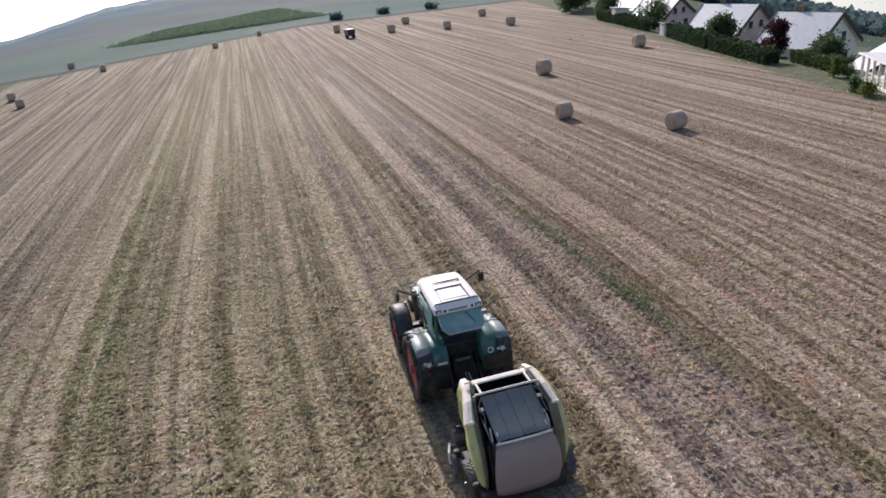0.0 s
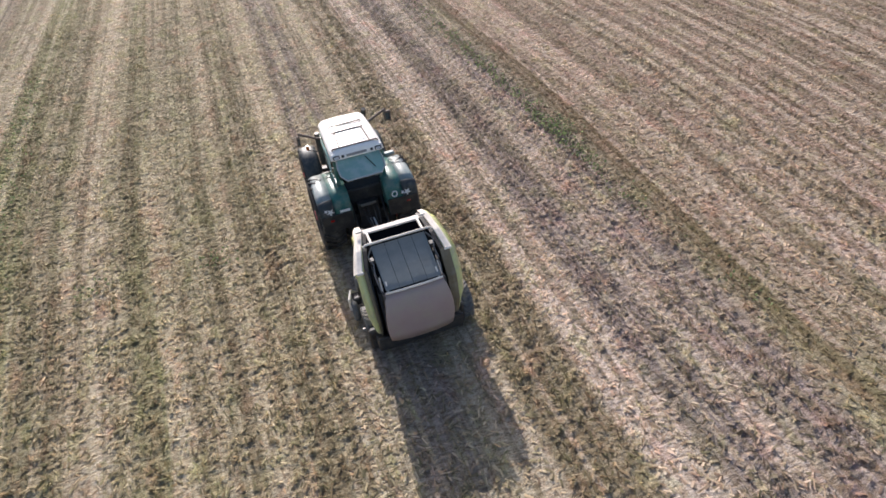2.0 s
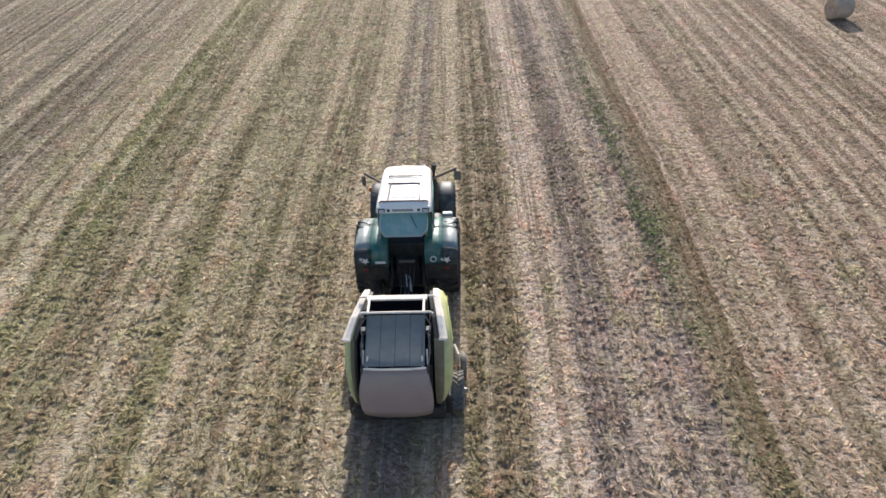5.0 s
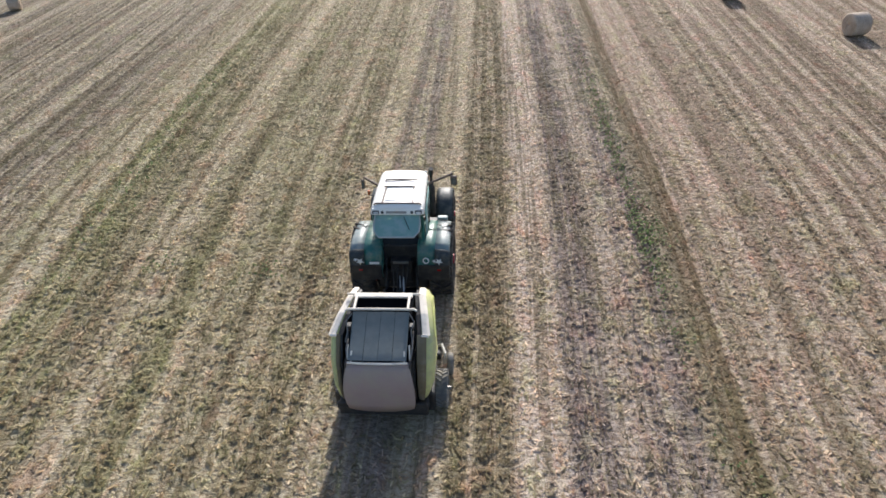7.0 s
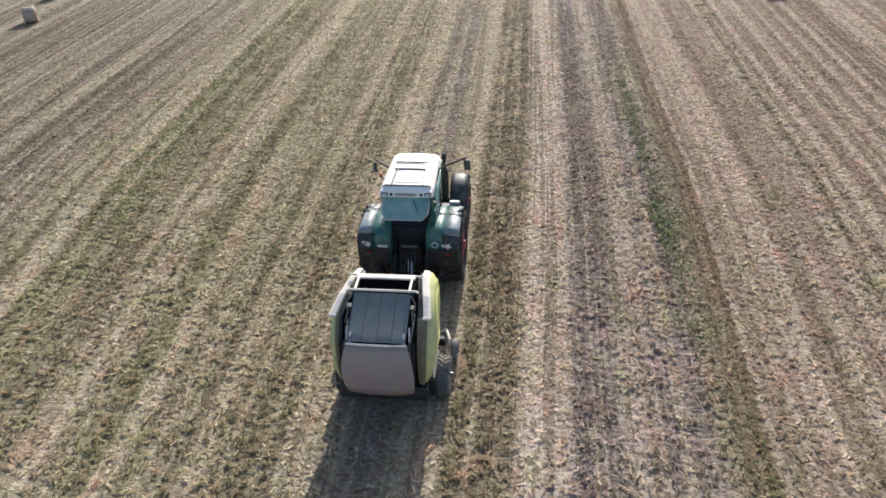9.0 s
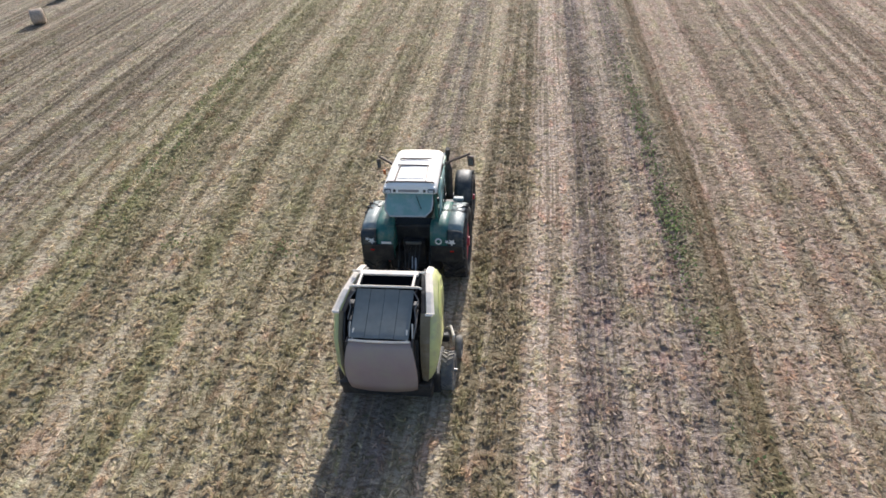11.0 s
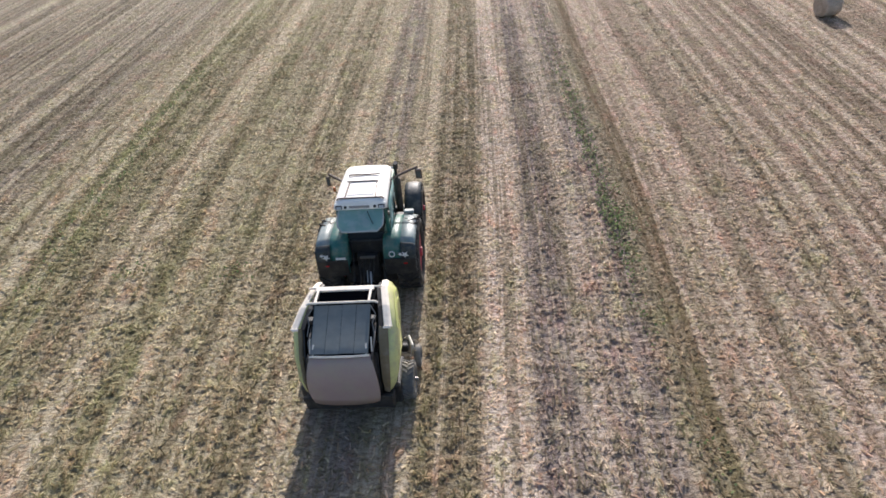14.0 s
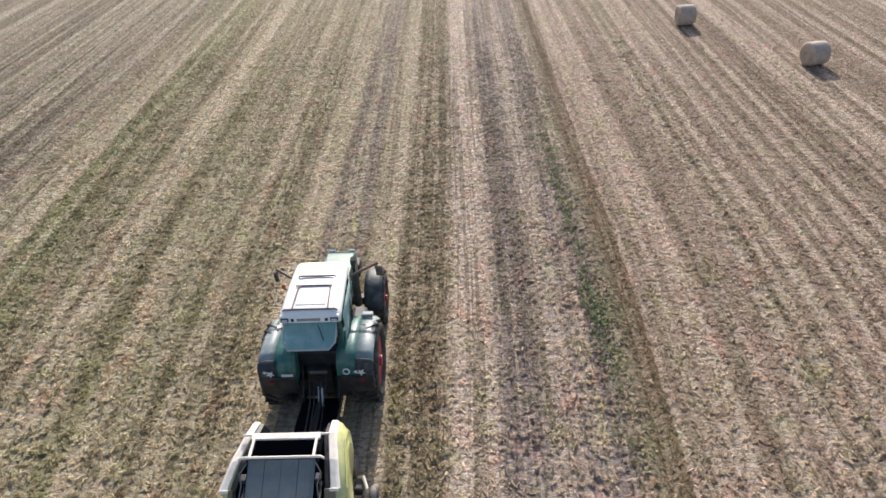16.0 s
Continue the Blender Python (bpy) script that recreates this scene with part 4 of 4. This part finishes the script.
        part("rear_lamp", one(.92 * s, .62, .80, .26, .07, .14, .02), BLACK, b)
    part("rear_bar", one(0, .66, .80, 2.05, .08, .10, .02), BLACK, b)
    # slab added under the chamber to stop sun reaching the ground behind
    part("belly_sun_block", one(0, 1.55, .52, 2.12, 1.7, .34, .04), BLACK, b)
    part("pickup", tube([(-1.05, 3.25, .42), (1.05, 3.25, .42)], .26, sides=18), STEEL, b)
    part("wind_guard", one(0, 3.3, .85, 1.9, .5, .04, .01, (-18, 0, 0)), BLACK, b)
    for s in (-1, 1):
        part("drawbar", tube([(.55 * s, 3.0, .95), (.25 * s, 4.2, .8), (.05 * s, 4.85, .62)], .07), BLACK, b)
    # black plate added to stand in for the shadow over the drawbar
    part("drawbar_shade_plate", prism([(3.1, .95), (3.1, 1.05), (4.3, .9), (5.1, .74), (5.1, .66), (4.2, .78)], -.46, .46, .02), MATT, b, "black plate added over the drawbar for its shade")
    part("drive_shaft", tube([(0, 3.1, 1.0), (0, 5.25, .85)], .07, sides=12), BLACK, b)
    part("gearbox", one(0, 2.95, 1.05, .4, .4, .4, .05), BLACK, b)
    # black sheet added below the bars so the opening stays dark
    part("opening_blackout", one(0, 2.0, 2.5, 1.24, .66, .02, .006, (38, 0, 0)), MATT, b)
    part("net_box", one(0, 2.62, 1.95, 1.3, .35, .45, .04), MATT, b)
    return b


build_baler()


# ---- bales ----
def build_bale():
    e = empty("straw_bale", 0, 0, 0, "round straw bale with net wrap lying on stubble", "bale", "round bales in the field")
    r, h = .78, .62
    prof = [(-h, .001), (-h, r * .5), (-h + .01, r * .9), (-h + .05, r * .985), (-h * .5, r), (0, r * 1.005), (h * .5, r), (h - .05, r * .985), (h - .01, r * .9), (h, r * .5), (h, .001)]
    bm = lathe(prof, 0, 0, r * .97, 40)
    for v in bm.verts:
        k = noise.noise(v.co * 3.0) * .025
        v.co += Vector((k, v.co.y * k, (v.co.z - r) * k))
    part("straw_roll", bm, BALE, e, smooth=True)
    for s in (-1, 1):
        for rr in (.2, .36, .52, .66):
            part("wound_layer", tube([(s * (h + .004), rr * math.cos(a), r * .97 + rr * math.sin(a)) for a in (2 * math.pi * k / 24 for k in range(25))], .014, None, 5), BALE, e)
    return e


BALES = (
    (25.3, 56.3, 6), (42.1, 65.5, -8), (42.4, 109, 12), (45.9, 134.5, 5), (32.5, 116, -5), (23.3, 122.9, 3), (29.7, 137.9, 10), (14.8, 137.6, -4), (-0.6, 153, 2),
    (-9.8, 135.2, 15), (-27.7, 117, 8), (-35.0, 129, -10), (-32.2, 84.6, 20), (-35.2, 92.4, 10), (22.9, 29.0, 14), (18.3, 36.8, 3), (-29.0, 31.5, 30), (-31.1, 37.6, 22))
first = build_bale()
first.matrix_basis = pose(BALES[0][0], BALES[0][1], 0, 0, 0, BALES[0][2])
for bx, by, turn in BALES[1:]:
    size = 0.62 if bx < -25 and by < 40 else 0.72 if bx < 0 else 0.8 if by < 40 else 1.0
    copy_thing(first, pose(bx, by, float(land_height(np.array(bx), np.array(by))), 0, 0, turn) @ Matrix.Scale(size, 4))


# ---- gardens and houses ----
def ground_z(x, y):
    return float(land_height(np.array(float(x)), np.array(float(y))))


def tree(name, x, y, height, spread, material, label, seed, leaves=2600, size=.34, trunk=.14, low=.25):
    rng = np.random.default_rng(seed)
    z = ground_z(x, y)
    t = empty(name, x, y, z, label, "tree" if "tree" in name else "shrub")
    bm = tube([(x, y, z - .1), (x + .05, y, z + height * .3), (x - .05, y + .05, z + height * .6), (x, y, z + height * .85)], [trunk, trunk * .8, trunk * .5, trunk * .15])
    for k in range(7):
        a, zz = k * 2.4, height * (.28 + .07 * k)
        tube([(x, y, z + zz), (x + spread * .4 * math.cos(a), y + spread * .4 * math.sin(a), z + zz + height * .14), (x + spread * .7 * math.cos(a), y + spread * .7 * math.sin(a), z + zz + height * .22)], [trunk * .45, trunk * .25, trunk * .1], bm, 6)
    part("trunk", bm, BARK, t)
    centres = np.stack([rng.normal(0, spread * .42, 26), rng.normal(0, spread * .42, 26), rng.uniform(height * low, height * .92, 26)], -1)
    taper = 1 - .55 * np.clip((centres[:, 2] / height - .45) / .55, 0, 1)
    centres[:, :2] *= taper[:, None]
    pick = rng.integers(0, 26, leaves)
    pts = centres[pick] + rng.normal(0, spread * .19, (leaves, 3))
    v, q = leaf_cloud(pts, None, size, rng)
    ob = new("crown", from_arrays("crown", v, q, material))
    ob.parent = t
    ORIGIN[ob.name] = Vector((x, y, z))
    return t


def hedge(x0, y0, x1, y1, width, height, material, label, seed, leaves=5000):
    rng = np.random.default_rng(seed)
    z = ground_z((x0 + x1) / 2, (y0 + y1) / 2)
    length = math.hypot(x1 - x0, y1 - y0)
    h = empty("hedge", (x0 + x1) / 2, (y0 + y1) / 2, z, label, "hedge")
    ux, uy = (x1 - x0) / length, (y1 - y0) / length
    s, w, t = rng.uniform(0, length, leaves), rng.uniform(-1, 1, leaves), rng.random(leaves) ** .7
    edge = rng.random(leaves) < .6
    w = np.where(edge, np.sign(w) * (1 - .12 * rng.random(leaves)), w)
    top = height * (1 + .10 * np.sin(s * 1.7 + seed) + .07 * np.sin(s * 4.1))
    px, py = (s - length / 2) * ux - w * width / 2 * uy, (s - length / 2) * uy + w * width / 2 * ux
    v, q = leaf_cloud(np.stack([px, py, t * top], -1), None, .34, rng)
    ob = new("foliage", from_arrays("foliage", v, q, material))
    ob.parent = h
    bm = bmesh.new()
    for k in range(int(length / 1.2)):
        d = (k + .5) * 1.2 - length / 2
        tube([(d * ux, d * uy, -.1), (d * ux + .1, d * uy, height * .7)], [.07, .03], bm, 6)
    stems = part("stems", bm, BARK)
    stems.parent = h
    return h


def house(x, y, z, size, turn, length, depth, wall_h, roof_h, plaster, roofing, label, skylights=0, chimney=True, dormer=False):
    """A gabled house; its ridge runs along its own y axis, its near gable faces -y."""
    e = empty("house", 0, 0, 0, label, "house")
    L, D = length / 2, depth / 2
    prof = [(-D, 0), (D, 0), (D, wall_h), (0, wall_h + roof_h), (-D, wall_h)]
    bm = bmesh.new()
    a = [bm.verts.new((px, -L, pz)) for px, pz in prof]
    b = [bm.verts.new((px, L, pz)) for px, pz in prof]
    bm.faces.new(a), bm.faces.new(b[::-1])
    for i in range(5):
        j = (i + 1) % 5
        bm.faces.new((a[i], b[i], b[j], a[j]))
    part("wall", bm, plaster, e)
    slope = math.atan2(roof_h, D)
    run = math.hypot(roof_h, D) + .6
    for s in (-1, 1):
        roof = part("roof", one(s * (D + .45) / 2, 0, wall_h + roof_h / 2 + .02, run, length + 1.0, .16, .03, (0, math.degrees(slope) * s, 0)), roofing, e)
        bm = bmesh.new()
        rows = 14
        for k in range(rows):
            f = (k + .5) / rows
            cx = s * (f * (D + .45))
            cz = wall_h + roof_h * (1 - f * (D + .45) / D) + .14
            box(bm, cx, 0, cz, run / rows * 1.06, length + 1.0, .03, 0, (0, math.degrees(slope) * s + 2.5 * s, 0))
        part("tile_course", bm, roofing, roof)
        for end in (-1, 1):
            part("verge", one(s * (D + .45) / 2, end * (L + .53), wall_h + roof_h / 2 - .02, run, .16, .42, .02, (0, math.degrees(slope) * s, 0)), VERGE, roof)
        part("gutter", tube([(s * (D + .52), -L - .5, wall_h - .32), (s * (D + .52), L + .5, wall_h - .32)], .07, sides=6), BRIGHT, roof)
        for k in range(skylights):
            f, yy = .42 + .16 * (k % 2), -L * .35 + k * L * .42
            cx, cz = s * f * D, wall_h + roof_h * (1 - f) + .2
            sky_w = part("skylight", one(cx, yy, cz, 1.1, .8, .10, .02, (0, math.degrees(slope) * s, 0)), BLACK, roof)
            part("pane", one(cx + s * .03, yy, cz + .05, .9, .62, .03, .01, (0, math.degrees(slope) * s, 0)), PANE, sky_w)
    part("ridge", tube([(0, -L - .5, wall_h + roof_h + .16), (0, L + .5, wall_h + roof_h + .16)], .13, sides=8), roofing, e)
    def opening(px, py, pz, w, h, face):
        sx, sy = (w, .12) if face == "y" else (.12, w)
        win = part("window", one(px, py, pz, sx + (.16 if face == "y" else 0), sy + (.16 if face != "y" else 0), h + .16, .02), DECAL, e)
        k = .03 if (py < 0 if face == "y" else px < 0) else -.03
        part("pane", one(px - (0 if face == "y" else -k * -1), py - (k if face == "y" else 0), pz, sx, sy, h, .005), PANE, win)
        part("sill", one(px, py, pz - h / 2 - .12, sx + .3, sy + .2, .06, .01), STEEL, win)
    for xx in (-D * .45, D * .45):
        opening(xx, -L, 1.5, 1.2, 1.3, "y")
    for xx in (-D * .28, D * .28):
        opening(xx, -L, wall_h + .9, .9, 1.1, "y")
    for yy in (-L * .6, 0, L * .6):
        opening(-D, yy, 1.5, 1.3, 1.3, "x")
    if chimney:
        part("chimney", one(.3, L * .35, wall_h + roof_h + .4, .55, .55, 1.4, .03), WOOD, e)
    e.matrix_basis = pose(x, y, z, 0, 0, turn) @ Matrix.Scale(size, 4)
    return e


house(68.4, 66.9, -6.1, 1.0, 14, 8.4, 9, 3.4, 3.6, PLASTER, ROOF_GREY, "white plastered house with a pale grey tiled roof and skylights", 2)
house(66.3, 80.2, -4.8, .95, 14, 9.5, 8.5, 3.4, 3.5, PLASTER_PINK, ROOF_GREY, "rose plastered gabled house with a pale tiled roof", 1)
house(67, 99, -2.9, .85, 12, 9, 8, 3.0, 3.0, PLASTER_PINK, ROOF_GREY, "small house with a bright grey roof among trees", 1)
house(68.5, 110.5, -2.2, .85, 12, 8, 7, 2.8, 2.8, PLASTER, ROOF_GREY, "small white house with a glaring roof behind trees", 0, False)
house(65.2, 48.6, -7.4, .95, -42, 10, 9, 4.2, 3.0, PLASTER, ROOF_GREY, "large white house with a veranda beside the field", 0)


def build_veranda():
    x, y = 42.6, 29.2
    v = empty("veranda", 0, 0, 0, "white veranda with posts and a light roof in a garden", "veranda")
    part("deck", one(0, 0, .1, 3.4, 9.0, .2, .03), PLASTER, v)
    part("roof_slab", one(0, 0, 1.95, 3.8, 9.4, .14, .03, (0, 4, 0)), PLASTER, v)
    for k in range(8):
        part("post", one(-1.55, -4.3 + 1.23 * k, 1.0, .18, .18, 1.8, .02), PLASTER, v)
    part("rail", one(-1.55, 0, .8, .08, 8.6, .08, .01), PLASTER, v)
    part("back_wall", one(1.6, 0, 1.0, .15, 8.8, 1.7, .02), PLASTER, v)
    v.matrix_basis = pose(x, y, ground_z(x, y), 0, 0, -28)


build_veranda()
hedge(49.7, 70, 46.4, 57.2, 1.6, 1.55, HEDGE, "dark clipped hedge along the field edge", 1, 9000)
hedge(46.2, 56.4, 43.6, 44.4, 1.5, 1.35, HEDGE, "dark lower hedge beside the stubble field", 2, 6000)
hedge(55.5, 100, 51.5, 78, 1.5, 1.5, HEDGE, "long dark hedge in front of the houses", 3, 8000)
hedge(46.6, 44.5, 44.6, 37.5, 1.4, 1.1, LEAF, "low loose green shrub row in a garden", 4, 3500)
tree("garden_tree", 50.3, 61, 3.4, 2.1, LEAF, "dense green garden tree behind a hedge", 31, 3800, .3)
tree("purple_tree", 51.6, 53, 4.6, 1.6, LEAF_PURPLE, "dark purple leaved tree in front of a house", 32, 4200, .26)
tree("garden_tree", 47.2, 41.4, 2.4, 1.5, LEAF, "loose green garden tree beside a house wall", 33, 2800, .26)
tree("garden_tree", 50.6, 45.0, 2.9, 1.7, HEDGE, "dark green garden tree below a gable", 39, 2600, .28)
tree("shrub", 42.6, 35.8, 1.7, .6, LEAF_LIGHT, "rounded yellow green garden shrub", 34, 900, .16, .05, .1)
tree("shrub", 43.2, 35.1, 1.8, .6, LEAF, "rounded dark green garden shrub", 35, 900, .16, .05, .1)
tree("shrub", 39.5, 30.6, 1.1, .7, LEAF, "low dark shrub in front of a veranda", 36, 900, .16, .05, .1)
tree("shrub", 38.9, 28.9, 1.0, .8, LEAF_LIGHT, "low leafy shrub by the field edge", 30, 900, .16, .05, .1)
tree("garden_tree", 61, 92, 4.5, 2.6, LEAF, "dark green tree between small houses", 37, 2600)
tree("garden_tree", 60, 106, 4.0, 2.4, LEAF, "round green tree behind a shed", 38, 2200)
for k, (tx, ty, hh) in enumerate(((59, 118, 4.5), (62, 123, 5.5), (66, 130, 6), (70, 134, 6))):
    tree("garden_tree", tx, ty, hh, 3.2, HEDGE, "tall dark green tree at the field corner", 40 + k, 2600, .45)


def build_shed(x, y, turn, label, size=1.0):
    z = ground_z(x, y)
    s = empty("garden_shed", 0, 0, 0, label, "shed")
    part("wall", one(0, 0, 1.1, 2.2, 2.0, 2.2, .03), PLASTER, s)
    part("roof", one(0, 0, 2.3, 2.8, 2.6, .14, .03, (0, 6, 0)), STEEL, s)
    part("door", one(-1.11, 0, 1.0, .06, .9, 1.9, .01), PLASTER, s)
    s.matrix_basis = pose(x, y, z, 0, 0, turn) @ Matrix.Scale(size, 4)


build_shed(54.4, 91.5, -10, "small pale garden shed with a flat roof")
build_shed(50.5, 72.4, -10, "white painted garden gate house in a hedge", .66)


# ---- parked vehicle far down the field ----
def build_tipper():
    x, y = 15.1, 121.8
    t = empty("trailer", x, y, 0, "dark blue farm trailer standing beside bales", "trailer")
    blue = surface("dark_blue_paint", (.035, .03, .07), .4)
    part("tub", prism([(y - 1.6, 1.0), (y + 1.9, 1.0), (y + 2.1, 2.3), (y - 1.8, 2.3)], x - 1.1, x + 1.1, .05), blue, t)
    part("cover", one(x, y + .15, 2.4, 2.2, 3.6, .2, .05), surface("faded_violet_tarpaulin", (.20, .19, .30), .6), t)
    part("frame", one(x, y + .8, .8, .8, 4.6, .25, .03), BLACK, t)
    for sx in (-1, 1):
        for sy in (-.7, .8):
            part("tyre", lathe([(-.18, .25), (-.2, .45), (-.15, .52), (.15, .52), (.2, .45), (.18, .25)], x + sx * .95, y + sy, .52, 24), TYRE, t, smooth=True)
    t.matrix_basis = pose(x, y, 0, 0, 0, 8) @ Matrix.Scale(.66, 4)


build_tipper()


# ---- far crop and woods ----
def build_crop():
    rng = np.random.default_rng(60)
    u, v = rng.random(40000), rng.random(40000) ** 1.6
    x = -34 + 54 * u - 20 * v * u + 10 * v + rng.normal(0, 1.5, len(u))
    y = 170 + 31 * u + 62 * v + rng.normal(0, 1.0, len(u))
    z = land_height(x, y) + rng.uniform(.0, .8, len(x)) * np.clip(4 * u * (1 - u) + .3, 0, 1)
    vs, q = leaf_cloud(np.stack([x, y, z], -1), None, .42, rng)
    tagged(new("crop", from_arrays("crop", vs, q, CROP)), "standing green crop beyond the stubble field", "crop", kind="stuff")


build_crop()
for k, (tx, ty, hh) in enumerate(((20, 176, 1.4), (33, 178, 1.2), (46, 176, 1.2))):
    tree("shrub", tx, ty, hh, 2.0, WOODS, "dull green bush on the far field edge", 60 + k, 900, .5, .06, .1)


def build_woods():
    rng = np.random.default_rng(77)
    n = 14000
    az, r = np.radians(rng.uniform(25, 62, n)), rng.uniform(300, 1290, n)
    x, y = -4.4 + r * np.sin(az), -11 + r * np.cos(az)
    k = 8
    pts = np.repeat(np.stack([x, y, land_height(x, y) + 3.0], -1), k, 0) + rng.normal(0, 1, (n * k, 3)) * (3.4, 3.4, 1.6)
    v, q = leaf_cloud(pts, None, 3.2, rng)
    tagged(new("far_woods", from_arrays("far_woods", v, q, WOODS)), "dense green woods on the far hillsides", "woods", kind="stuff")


build_woods()
